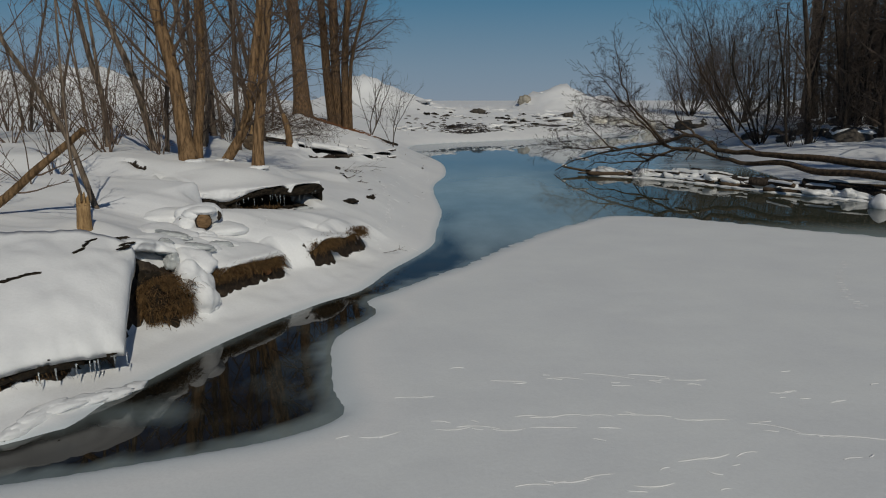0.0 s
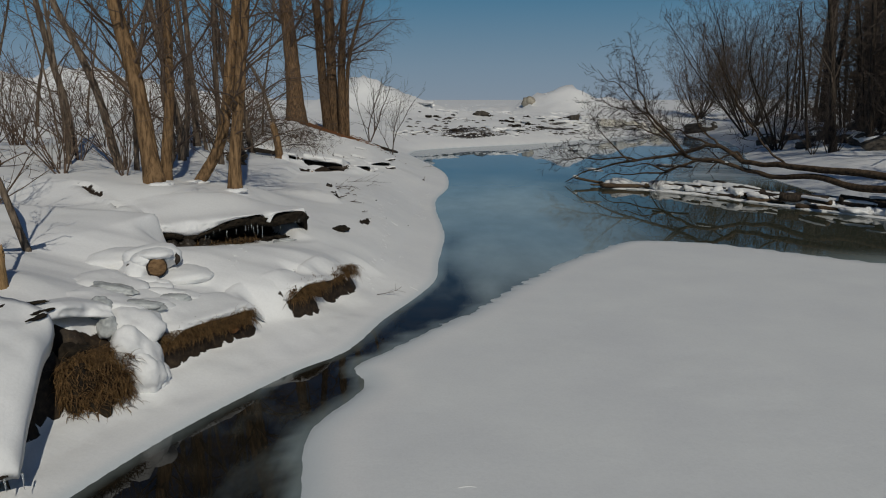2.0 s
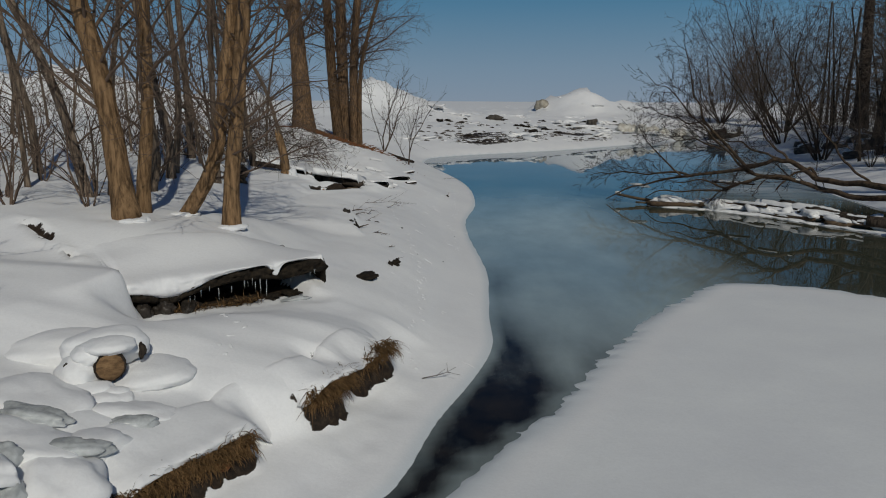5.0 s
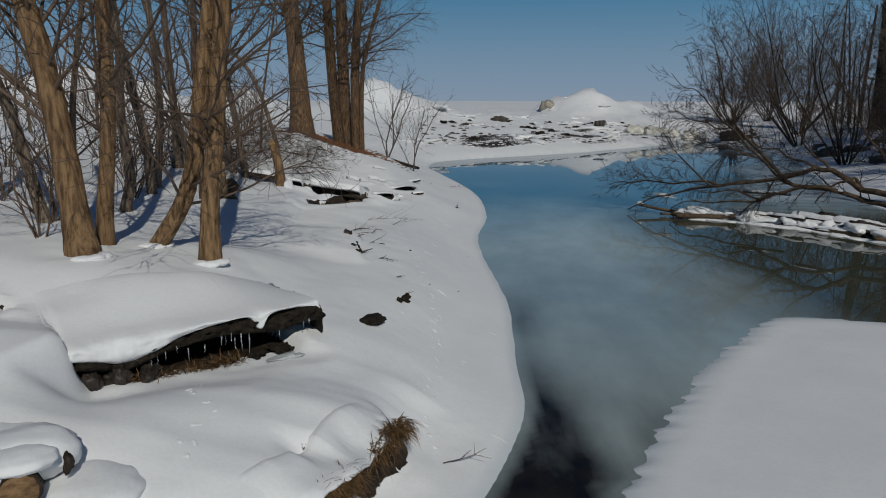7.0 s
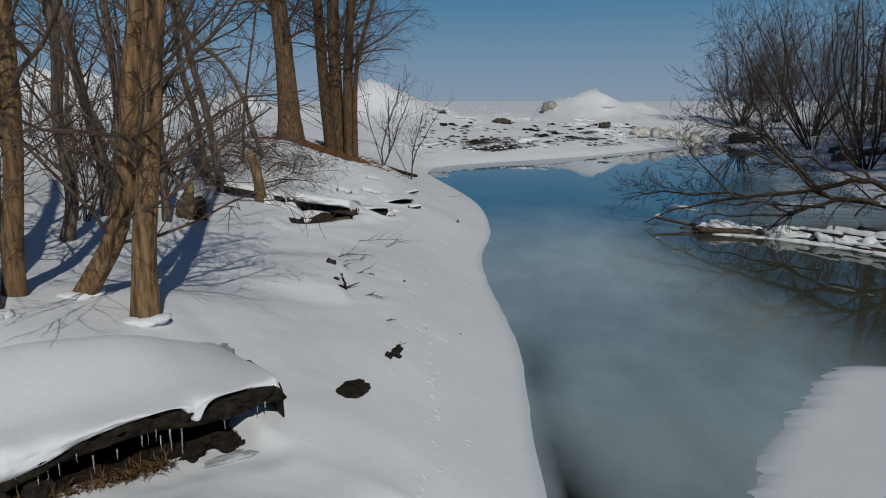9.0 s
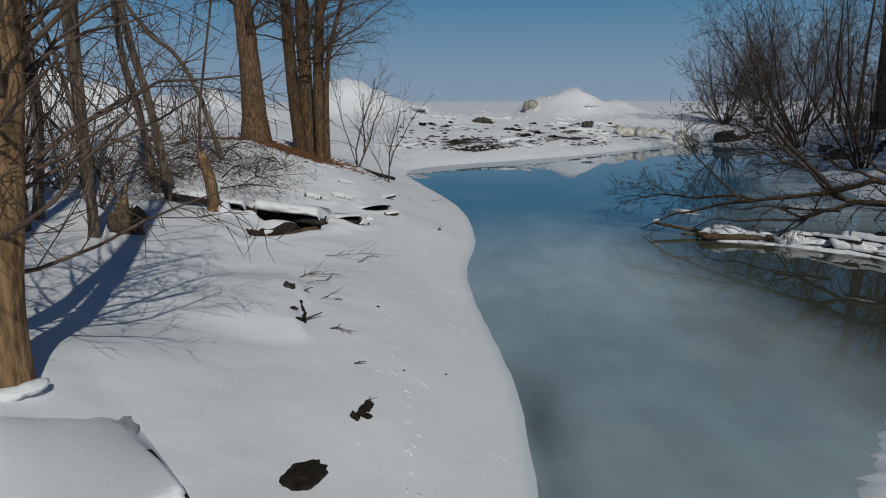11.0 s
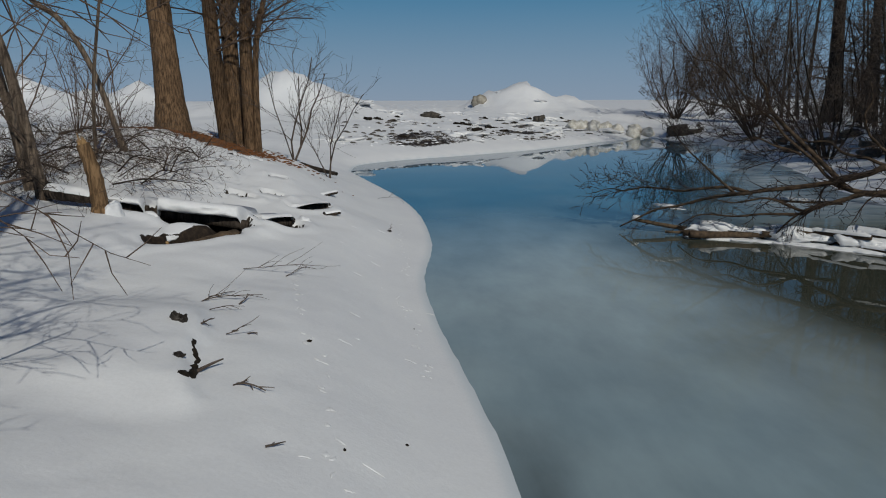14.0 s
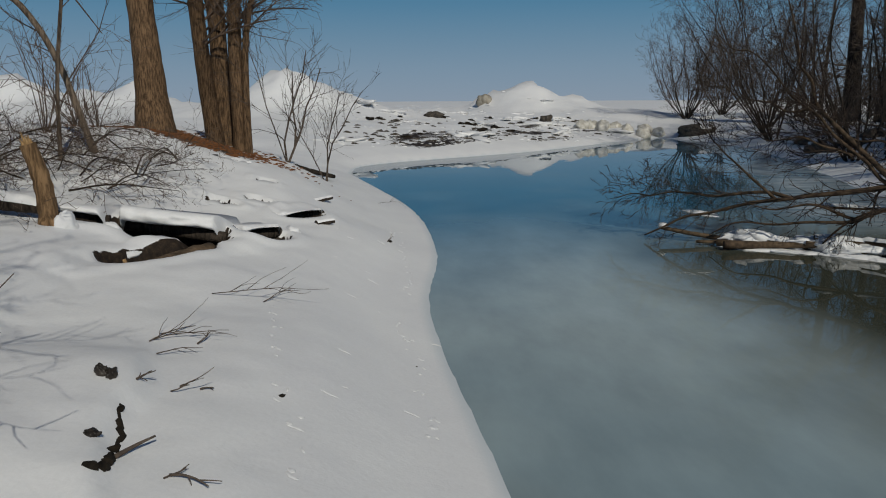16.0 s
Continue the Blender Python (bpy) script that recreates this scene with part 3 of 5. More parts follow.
grown([Vector(p) for p in ((-6.02, 18.16, 1.3), (-5.75, 18.09, 1.68), (-5.42, 18.0, 2.12), (-5.12, 17.94, 2.58), (-4.93, 17.86, 3.05), (-4.8, 17.8, 3.55), (-4.63, 17.72, 4.53), (-4.45, 17.7, 5.5), (-4.2, 17.8, 8.0), (-4.1, 17.9, 10.4))], 0.135, 0.06, "bent tan tree leaning across its neighbour", BARK_TAN, TWIG, 12, limbs=27, thin=0.2, density=1.6, limb_len=2.7, first=0.3, flare=0.12, sink=0, group="creekside trees")
stem_tree([(-4.65, 17.54, 1.6), (-4.6, 17.55, 2.58), (-4.47, 17.56, 3.55), (-4.36, 17.57, 4.53), (-4.24, 17.58, 5.5)], 0.135, 0.08, "straight slim tan tree with a vine-scarred trunk", BARK_TAN, TWIG, 13, limbs=27, thin=0.2, density=1.6, limb_len=2.7, first=0.3, group="creekside trees")
stem_tree([(-7.49, 37.84, 2.6), (-7.54, 37.91, 3.95), (-7.61, 37.97, 5.3), (-7.7, 38.04, 6.65), (-7.82, 38.11, 8.0)], 0.40, 0.22, "tall thick brown tree on the leaf-strewn bank", BARK_BROWN, TWIG, 14, limbs=22, first=0.42, limb_len=4.0, thin=0.18, density=1.5, group="tall trees", grow=6)
tall = empty_thing("bare_tree", foot(-5.8, 39.0), "tall brown tree of several trunks from one foot", "tree", "tall trees")
for k, line in enumerate(([(-6.05, 38.99, 1.9), (-6.22, 38.99, 3.5), (-6.32, 38.99, 5.0), (-6.4, 38.99, 6.5), (-6.47, 38.99, 8.0), (-7.0, 39.1, 14)], [(-5.85, 39.37, 1.9), (-5.89, 39.37, 5.0), (-5.92, 39.4, 8.0), (-5.8, 39.8, 14.5)],
                          [(-5.3, 38.91, 1.8), (-5.33, 38.91, 3.5), (-5.32, 38.91, 5.0), (-5.24, 38.91, 6.5), (-5.1, 38.91, 8.0), (-4.5, 39.0, 14)], [(-5.08, 38.75, 1.9), (-5.05, 38.8, 3.95), (-4.96, 38.85, 5.3), (-4.7, 38.9, 6.5), (-4.1, 39.0, 8.5), (-3.4, 39.0, 11)])):
    grown([Vector(p) for p in line], (0.25, 0.29, 0.22, 0.12)[k], (0.15, 0.17, 0.13, 0.05)[k], "", BARK_BROWN, TWIG, 31 + k, limbs=22, first=0.40, limb_len=3.6, density=1.6, thin=0.17, thing=tall, flare=0.3, lift=-0.02)

# the thicket behind them
THICKET = (([(-7.66, 21.5, 1.97), (-7.5, 21.5, 2.59), (-7.59, 21.5, 3.85), (-7.49, 21.5, 4.86), (-7.55, 21.5, 5.83)], 0.11), ([(-8.19, 24, 2.24), (-8.19, 24, 2.93), (-8.44, 24, 4.28), (-8.75, 24, 6.17)], 0.12),
           ([(-8.46, 25, 2.18), (-8.24, 25, 3.78), (-8.28, 25, 5.31), (-8.33, 25, 6.3)], 0.10), ([(-9.46, 29, 2.5), (-9.46, 29, 4.03), (-9.55, 29, 6.83)], 0.13), ([(-7.78, 29, 2.4), (-8.07, 29, 3.87), (-8.32, 29, 4.98), (-8.43, 29, 6.83)], 0.10),
           ([(-7.37, 33, 2.4), (-7.9, 33, 4.21), (-8.51, 33, 5.35), (-9.27, 33, 6.0)], 0.08), ([(-6.98, 24, 2.0), (-6.97, 24, 4.46), (-6.93, 24, 5.44)], 0.09), ([(-7.11, 28, 2.1), (-7.41, 28, 3.95), (-7.72, 28, 5.31)], 0.11),
           ([(-7.82, 19, 2.2), (-8.17, 19, 3.82), (-8.64, 19, 5.12), (-9.0, 19, 5.96)], 0.10), ([(-10.48, 22, 2.3), (-10.54, 22, 3.54), (-10.83, 22, 4.89)], 0.10))
for k, (line, r) in enumerate(THICKET):
    stem_tree(line, r, r * 0.5, "thin dark crooked tree in the snowy thicket", BARK_GREY, TWIG, 40 + k, limbs=14, first=0.12, limb_len=2.4, thin=0.22, group="thicket trees", sides=8, density=1.2)
rng = random.Random(5)
for k in range(13):
    y = rng.uniform(20, 40)
    x = -6.8 - 0.55 * (y - 18) * rng.random() - rng.uniform(0, 6)
    l, q = rng.uniform(-0.9, 0.9), rng.uniform(-0.4, 0.4)
    stem_tree([(x, y, 2), (x + l * 0.25, y + q * 0.3, 4), (x + l, y + q, 6.5)], rng.uniform(0.035, 0.08), 0.025, "thin dark young tree in the snowy thicket", BARK_GREY, TWIG, 60 + k, limbs=11, first=0.1, limb_len=1.8, group="thicket trees", sides=7, grow=2.0, density=1.1)
for k in range(34):
    y = rng.uniform(17, 38)
    x = -6.6 - 0.3 * (y - 18) * rng.random() - rng.uniform(0, 7)
    if y > 33:
        x = rng.uniform(-11, -8.2)
    shrub(x, y, rng.uniform(1.2, 3.2), 8, "tangled bare brown shrub in snow", 100 + k, TWIG, group="thicket shrubs", width=0.75, density=0.95)
for k in range(10):      # bushes in the open at the far left
    y = rng.uniform(11, 17)
    x = -0.62 * y + rng.uniform(-2.5, 1.0)
    shrub(x, y, rng.uniform(1.0, 2.4), 4, "sparse bare shrub in open snow", 150 + k, TWIG, group="open shrubs", width=0.95, density=0.65, r=0.011)
shrub(-3.95, 38.9, 4.4, 4, "slender bare sapling beside the tall trunks", 171, TWIG_DARK, width=0.3, density=1.5, r=0.032, name="bare_sapling")
shrub(-2.9, 40.5, 3.4, 3, "slender bare sapling beside the tall trunks", 172, TWIG_DARK, width=0.5, density=1.5, r=0.03, name="bare_sapling")

# ---- right bank: the wood ----
def wood_tree(x, y, dx, dy, h, r, seed, label="dark bare tree of the shaded wood", **more):
    z = height_at(x, y)
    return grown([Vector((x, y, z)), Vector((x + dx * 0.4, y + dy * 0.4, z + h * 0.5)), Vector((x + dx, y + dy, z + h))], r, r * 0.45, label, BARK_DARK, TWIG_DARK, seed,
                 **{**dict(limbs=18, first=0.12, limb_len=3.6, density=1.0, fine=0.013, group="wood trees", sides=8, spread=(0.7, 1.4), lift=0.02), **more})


wood_tree(36.2, 69.8, -0.6, 0.5, 19, 0.6, 201, "massive dark trunk at the edge of the wood")
wood_tree(40.0, 70.5, -1.0, 0, 18, 0.42, 202)
wood_tree(38.3, 66, -1.0, 0, 17, 0.32, 203)
wood_tree(41.2, 64, -1.2, 0, 17, 0.42, 204)
rng = random.Random(9)
for k in range(50):
    y = rng.uniform(34, 86)
    x = max(20.0, 0.42 * y + 2.5) + 26 * rng.random() ** 0.8
    wood_tree(x, y, rng.uniform(-1.6, 1.0), rng.uniform(-1, 1), rng.uniform(8, 14), rng.uniform(0.07, 0.24), 210 + k)
for k in range(36):
    y = rng.uniform(32, 84)
    x = max(19.5, 0.40 * y + 2.5) + rng.uniform(0, 14)
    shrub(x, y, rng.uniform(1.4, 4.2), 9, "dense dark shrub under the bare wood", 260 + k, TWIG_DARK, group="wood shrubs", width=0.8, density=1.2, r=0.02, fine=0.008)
for k in range(14):
    y = rng.uniform(36, 58)
    wood_tree(max(20.5, 0.42 * y + 3.5) + rng.uniform(0, 13), y, rng.uniform(-2.0, 1.0), rng.uniform(-1, 1), rng.uniform(11, 15), rng.uniform(0.12, 0.26), 440 + k, limbs=26, limb_len=4.2, first=0.3)
for k in range(12):
    y = rng.uniform(44, 76)
    wood_tree(max(21.0, 0.42 * y + 3.0) + rng.uniform(0, 12), y, rng.uniform(-2.2, 1.4), rng.uniform(-1, 1), rng.uniform(7, 12), rng.uniform(0.05, 0.11), 470 + k, "slender dark tree of the shaded wood", limbs=24, limb_len=2.6, first=0.12, density=1.6, fine=0.011)
for k in range(13):
    y = rng.uniform(42, 58)
    wood_tree(0.585 * y + rng.uniform(0.0, 4.5), y, rng.uniform(-1.6, 0.8), rng.uniform(-1, 1), rng.uniform(11, 15), rng.uniform(0.12, 0.27), 540 + k, "dark tree crowding the wood's near edge", limbs=24, limb_len=4.0, first=0.18)
# shrubby willows over the water at the mouth
def willow(x, y, h, stems, seed, label, lean, spread=0.55, r=0.07, twig=TWIG_DARK):
    rng2 = random.Random(seed)
    z = height_at(x, y)
    thing = empty_thing("willow", (x, y, z), label, "willow tree", "waterside willows")
    for k in range(stems):
        a = rng2.uniform(0, 6.28)
        ex, ey = math.cos(a) * spread * h * rng2.random() + lean * h, math.sin(a) * spread * h * 0.6 * rng2.random()
        hh = h * rng2.uniform(0.7, 1.05)
        base = Vector((x + math.cos(a) * 0.3, y + math.sin(a) * 0.3, z))
        j = [rng2.gauss(0, 0.05 * h) for q in range(4)]
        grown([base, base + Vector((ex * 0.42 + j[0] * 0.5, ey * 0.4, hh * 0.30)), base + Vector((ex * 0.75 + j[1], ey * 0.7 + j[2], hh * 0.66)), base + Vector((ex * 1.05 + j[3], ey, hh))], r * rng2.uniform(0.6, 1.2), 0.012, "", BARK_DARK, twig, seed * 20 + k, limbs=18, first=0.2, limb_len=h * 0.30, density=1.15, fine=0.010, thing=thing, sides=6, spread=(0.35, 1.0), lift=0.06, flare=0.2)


willow(30.0, 86.0, 9.2, 20, 301, "broad bare willow at the creek mouth", 0.0, 0.75, 0.06, twig=TWIG)
willow(34.0, 86.5, 11.0, 14, 304, "broad bare willow behind the creek mouth", 0.0, 0.7, 0.06, twig=TWIG)
rng = random.Random(19)
for k, (x, y) in enumerate(((20.5, 22.0), (23.5, 25.5), (19.2, 17.0), (25.0, 30.0), (22.5, 19.5), (26.8, 26.0), (24.0, 14.0), (28.0, 33.5))):
    wood_tree(x, y, rng.uniform(-1.5, 0.5), rng.uniform(-1, 1), rng.uniform(11, 15), rng.uniform(0.2, 0.34), 280 + k, "broad dark tree on the creek's shaded bank", limbs=22, limb_len=4.6, first=0.25)
willow(26.6, 64.2, 12.0, 10, 302, "dark willow leaning out over the water", -0.16, 0.5, 0.062)
willow(30.0, 71, 11.0, 14, 303, "dark bare willow on the snowy shore", -0.05, 0.6)
willow(22.5, 50, 8.0, 8, 305, "dark bare willow on the snowy shore", -0.2, 0.7)

# ---- the fallen tree over the water ----
fallen = empty_thing("fallen_tree", (15.6, 22.7, 0.6), "fallen bare tree with its crown lying in the water", "fallen tree")
BOUGHS = (([(16.2, 21.8, 1.1), (14.4, 24.2, 1.25), (13.08, 26.37, 1.32), (12.5, 27.47, 1.33), (11.94, 28.52, 1.31), (11.43, 29.28, 1.38), (11.06, 29.53, 1.69), (10.7, 29.77, 1.93), (10.31, 30.03, 1.95), (9.92, 30.29, 1.74), (9.31, 30.69, 1.52), (8.25, 31.4, 1.29), (7.63, 31.81, 1.14), (6.99, 32.24, 0.94), (6.14, 32.81, 0.64), (5.36, 33.33, 0.11)], 0.18, 0.02, 34, 1.2),
          ([(16.0, 21.6, 0.7), (14.3, 24.0, 0.92), (13.1, 26.34, 1.04), (12.52, 27.43, 0.98), (12.07, 28.29, 0.91), (11.61, 29.15, 1.03), (10.91, 29.63, 1.28), (10.11, 30.16, 1.36), (9.7, 30.44, 1.46), (9.45, 30.6, 1.6)], 0.17, 0.06, 14, 1.1),
          ([(9.7, 30.44, 1.46), (9.34, 30.67, 1.75), (8.98, 30.92, 2.21), (8.55, 31.2, 2.65), (8.14, 31.47, 3.16), (7.61, 31.83, 3.79), (7.08, 32.18, 4.42), (6.41, 32.63, 4.96)], 0.05, 0.010, 36, 1.5),
          ([(9.7, 30.44, 1.46), (9.28, 30.72, 2.01), (8.69, 31.11, 2.7), (8.21, 31.42, 3.37), (7.91, 31.63, 4.1), (7.77, 31.72, 4.93), (7.55, 31.87, 5.76)], 0.075, 0.012, 36, 1.8),
          ([(10.7, 29.76, 1.89), (10.36, 29.99, 2.27), (10.01, 30.23, 2.7), (9.9, 30.3, 3.2), (9.92, 30.28, 3.9)], 0.05, 0.012, 20, 1.3),
          ([(7.72, 31.75, 1.19), (7.23, 32.08, 1.69), (6.78, 32.38, 2.17), (6.55, 32.53, 2.45), (6.27, 32.72, 3.0)], 0.04, 0.01, 26, 1.1),
          ([(8.0, 31.57, 1.22), (6.98, 32.25, 1.24), (6.21, 32.76, 1.21), (5.42, 33.28, 1.1), (4.75, 33.72, 1.0)], 0.05, 0.01, 44, 1.25),
          ([(10.11, 30.16, 1.36), (9.47, 30.58, 1.07), (8.8, 31.03, 0.93), (8.26, 31.39, 1.10), (7.36, 31.99, 1.0)], 0.055, 0.015, 14, 0.9),
          ([(10.11, 30.16, 1.32), (9.64, 30.47, 1.1), (9.06, 30.86, 0.86), (8.58, 31.18, 0.25)], 0.05, 0.02, 12, 0.9),
          ([(9.31, 30.69, 0.95), (8.99, 30.91, 0.77), (7.76, 31.73, 0.6), (6.64, 32.47, 0.28)], 0.045, 0.015, 14, 0.9),
          ([(8.89, 30.97, 2.2), (8.4, 31.3, 2.39), (7.82, 31.68, 2.52), (7.27, 32.05, 2.65)], 0.035, 0.01, 20, 1.3),
          ([(8.14, 31.47, 3.16), (7.51, 31.89, 3.3), (6.86, 32.33, 3.5), (6.38, 32.65, 3.67)], 0.03, 0.01, 20, 1.3),
          ([(11.43, 29.28, 1.42), (11.25, 29.4, 1.72), (10.89, 29.64, 1.54), (10.67, 29.78, 1.28), (10.4, 29.9, 0.9)], 0.06, 0.02, 8, 0.8),
          ([(12.39, 27.67, 1.3), (12.11, 28.2, 1.68), (11.9, 28.6, 2.03), (11.72, 28.95, 2.54), (11.37, 29.32, 3.1), (11.1, 29.5, 3.62), (10.82, 29.68, 4.29), (10.44, 29.94, 5.26), (9.9, 30.3, 6.6)], 0.045, 0.010, 22, 1.4),
          ([(10.5, 29.9, 1.95), (10.1, 30.3, 2.15), (9.5, 30.9, 2.5), (8.9, 31.5, 2.7), (8.2, 32.1, 3.1)], 0.045, 0.01, 20, 1.4))
for k, (line, r0, r1, limbs, ll) in enumerate(BOUGHS):
    jr = random.Random(360 + k)
    pts = [Vector(line[0])]
    for p, q in zip(line[:-1], line[1:]):
        p, q = Vector(p), Vector(q)
        c = (0.035 if k < 2 else 0.075) * (q - p).length
        pts += [p.lerp(q, 0.5) + Vector((jr.gauss(0, c), jr.gauss(0, c), jr.gauss(0, c))), q]
    thin_by = 0.9
    grown(pts, r0 * thin_by, r1 * thin_by, "", BARK_FALLEN, TWIG_WET, 320 + k, limbs=limbs, first=0.5 if k < 2 else 0.2, limb_len=ll, density=2.3, fine=0.008, thing=fallen, sides=10, flare=0.0, sink=0, spread=(0.4, 1.0), lift=0.0)


def log_thing(p0, p1, r, label, mat=None, snow=0.0, seed=0, taper=0.75, name="log", category="log", group="", broken=False):
    """A lying log with rough ends; snow: the depth of the snow lying on it."""
    rng2 = random.Random(seed)
    a, b = Vector(p0), Vector(p1)
    thing = empty_thing(name, a.lerp(b, 0.5), label, category, group)
    o = Vector(thing.location)
    n, sides = 12, 12
    line, radii = [], []
    side = (b - a).cross(Vector((0, 0, 1))).normalized()
    amp, ph = rng2.uniform(0.02, 0.06) * (b - a).length, rng2.uniform(0, 6)
    for k in range(n + 1):
        u = k / n
        line.append(a.lerp(b, u) - o + side * amp * math.sin(u * 4 + ph))
        radii.append(r * (1 + (taper - 1) * u) * rng2.uniform(0.9, 1.1))
    w = Wood()
    w.tube(line, radii, sides)
    w.link("trunk", mat or WOOD, thing)
    if broken:
        e = Wood()
        d = (line[0] - line[1]).normalized()
        e.tube([line[0] - d * 0.01, line[0] + d * 0.012], [radii[0] * 0.95, radii[0] * 0.85], sides)
        e.link("cut_end", RAW_WOOD if broken is True else broken, thing, "pale broken wood end" if broken is True else "brown cut wood end")
    if snow:
        v, f = [], []
        m = 9
        for k, p in enumerate(line):
            d = (line[min(k + 1, n)] - line[max(k - 1, 0)]).normalized()
            s = d.cross(Vector((0, 0, 1))).normalized()
            up = s.cross(d)
            end = min(1.0, min(k, n - k) / 1.5 + 0.15)
            for j in range(m):
                g = math.pi * (0.10 + 0.80 * j / (m - 1))
                q = math.sin(g) ** 0.7
                rr = radii[k] * 0.96 + snow * q * end * (0.75 + 0.5 * noise.noise((p + o) * 1.7 + Vector((0, 0, j * 0.15))))
                v.append(p + s * math.cos(g) * rr * 1.05 + up * math.sin(g) * rr)
            if k:
                for j in range(m - 1):
                    i = (k - 1) * m + j
                    f.append((i, i + 1, i + m + 1, i + m))
        me = bpy.data.meshes.new("snow_cap")
        me.from_pydata(v, [], f)
        me.polygons.foreach_set("use_smooth", np.ones(len(me.polygons), bool))
        me.materials.append(SNOW)
        c = new("snow_cap", me)
        c.parent = thing
        c["label"] = "soft cap of white snow"
    return thing


def lump(name, at, size, mat, label, category, seed, detail=3, rough=0.35, group="", flat=0.0, snow=False):
    """A stone, clod or snow lump: a rounded, noisy solid standing on its lower side."""
    bm = bmesh.new()
    bmesh.ops.create_icosphere(bm, subdivisions=detail, radius=1)
    for v in bm.verts:
        n = noise.fractal(v.co * 1.3 + Vector((seed * 3.7, seed * 1.3, 0)), 1.0, 2.0, 4)
        v.co *= 1 + rough * n
        if flat and v.co.z < -flat:
            v.co.z = -flat
        v.co = Vector((v.co.x * size[0], v.co.y * size[1], v.co.z * size[2]))
    me = bpy.data.meshes.new(name)
    bm.to_mesh(me)
    bm.free()
    me.polygons.foreach_set("use_smooth", np.ones(len(me.polygons), bool))
    me.materials.append(mat)
    ob = tagged(new(name, me), label, category, group)
    ob.location = at
    ob.rotation_euler = (0, 0, seed * 1.7)
    return ob


# the raft of snowy driftwood under it
rng = random.Random(12)
RAFT = rounded_line([(5.9, 32.75), (6.9, 32.1), (8.4, 31.35), (9.4, 30.6), (10.2, 29.7), (11.0, 28.3), (12.4, 26.2), (13.4, 24.9), (15.0, 22.9)], 6)


def raft_frame(u):
    """A place along the water's edge of the raft, and the ways along it and landward."""
    k = min(int(u * (len(RAFT) - 1)), len(RAFT) - 2)
    a, b = Vector((*RAFT[k], 0)), Vector((*RAFT[k + 1], 0))
    d = (b - a).normalized()
    return a.lerp(b, u * (len(RAFT) - 1) - k), d, Vector((-d.y, d.x, 0))


def raft_point(u, v, z):
    p, d, q = raft_frame(u)
    return tuple(p + q * v + Vector((0, 0, z)))


for k in range(40):
    u = 0.14 + 0.86 * (k + rng.random()) / 40
    length = rng.uniform(1.0, 2.6)
    q = rng.gauss(0.08, 0.25)
    p, along, across = raft_frame(u)
    d = along * math.cos(q) + across * math.sin(q)
    wide = 0.35 + 0.9 * u
    r = rng.uniform(0.04, 0.10) * (0.8 + 0.7 * u)
    c = Vector(raft_point(u, rng.uniform(0.08, wide), 0.05 + r * 0.6 + rng.random() ** 2 * 0.3 * (0.3 + u)))
    log_thing(c - d * length / 2, c + d * length / 2 + Vector((0, 0, rng.uniform(-0.06, 0.06))), r, "snow-capped driftwood log in the raft", rng.choice((BARK_FALLEN, BARK_FALLEN, WOOD)), rng.choice((0, 0, 0.03, 0.05)), 400 + k, group="driftwood raft", name="driftwood_log", broken=k % 5 == 0)
for k in range(46):
    u = 0.13 + 0.85 * (k + rng.random()) / 46 if k > 15 else 0.13 + 0.23 * (k + rng.random()) / 16
    p, along, across = raft_frame(u)
    c = raft_point(u, rng.uniform(0.12, 0.45 + 0.7 * u), 0.08 + 0.16 * rng.random())
    lump("snow_lump", c, (rng.uniform(0.22, 0.55), rng.uniform(0.12, 0.3), rng.uniform(0.08, 0.19)), SNOW, "rounded lump of snow on the driftwood", "snow lump", 430 + k, 3, 0.6, "driftwood snow").rotation_euler = (rng.gauss(0, 0.15), rng.gauss(0, 0.15), math.atan2(along.y, along.x) + rng.gauss(0, 0.3))
for k in range(24):
    u = 0.12 + 0.88 * (k + 0.5) / 24
    p, along, across = raft_frame(u)
    c = raft_point(u, rng.uniform(0.0, 0.1), 0.0)
    lump("rim_ice", (c[0], c[1], 0.0), (rng.uniform(0.35, 0.65), rng.uniform(0.12, 0.26), rng.uniform(0.035, 0.07)), SNOW, "white ice rim frozen along the driftwood", "ice rim", 460 + k, 3, 0.35, "ice rims").rotation_euler = (0, 0, math.atan2(along.y, along.x) + rng.gauss(0, 0.12))
for k in range(11):
    u = 0.5 + 0.05 * k
    p, along, across = raft_frame(u)
    c = Vector(raft_point(u, rng.uniform(0.35, 1.0), 0.16 + 0.2 * rng.random()))
    q = rng.gauss(0, 0.25)
    d = (along * math.cos(q) + across * math.sin(q)) * rng.uniform(0.8, 1.4)
    log_thing(c - d, c + d, rng.uniform(0.12, 0.22), "dark waterlogged log under the fallen trunk", BARK_DARK, rng.choice((0, 0.03, 0.05)), 480 + k, group="driftwood raft", name="driftwood_log")
for k, (u, v, z, ln) in enumerate(((0.33, 0.75, 0.98, 1.5), (0.5, 0.55, 1.28, 1.3))):
    p, along, across = raft_frame(u)
    c = Vector(raft_point(u, v, z))
    log_thing(c - along * ln / 2, c + along * ln / 2, 0.05, "slim snow-lined bough across the raft", BARK_FALLEN, 0.04, 495 + k, group="driftwood raft", name="driftwood_log")
lump("snow_block", (14.15, 22.2, 0.12), (0.35, 0.3, 0.32), SNOW, "upright white snow block at the water's edge", "snow block", 9, 3, 0.2)
log_thing((7.0, 32.6, 0.12), (5.75, 33.3, 0.3), 0.06, "bare reddish driftwood log at the raft's tip", WOOD, 0.0, 491, group="driftwood raft", name="driftwood_log")
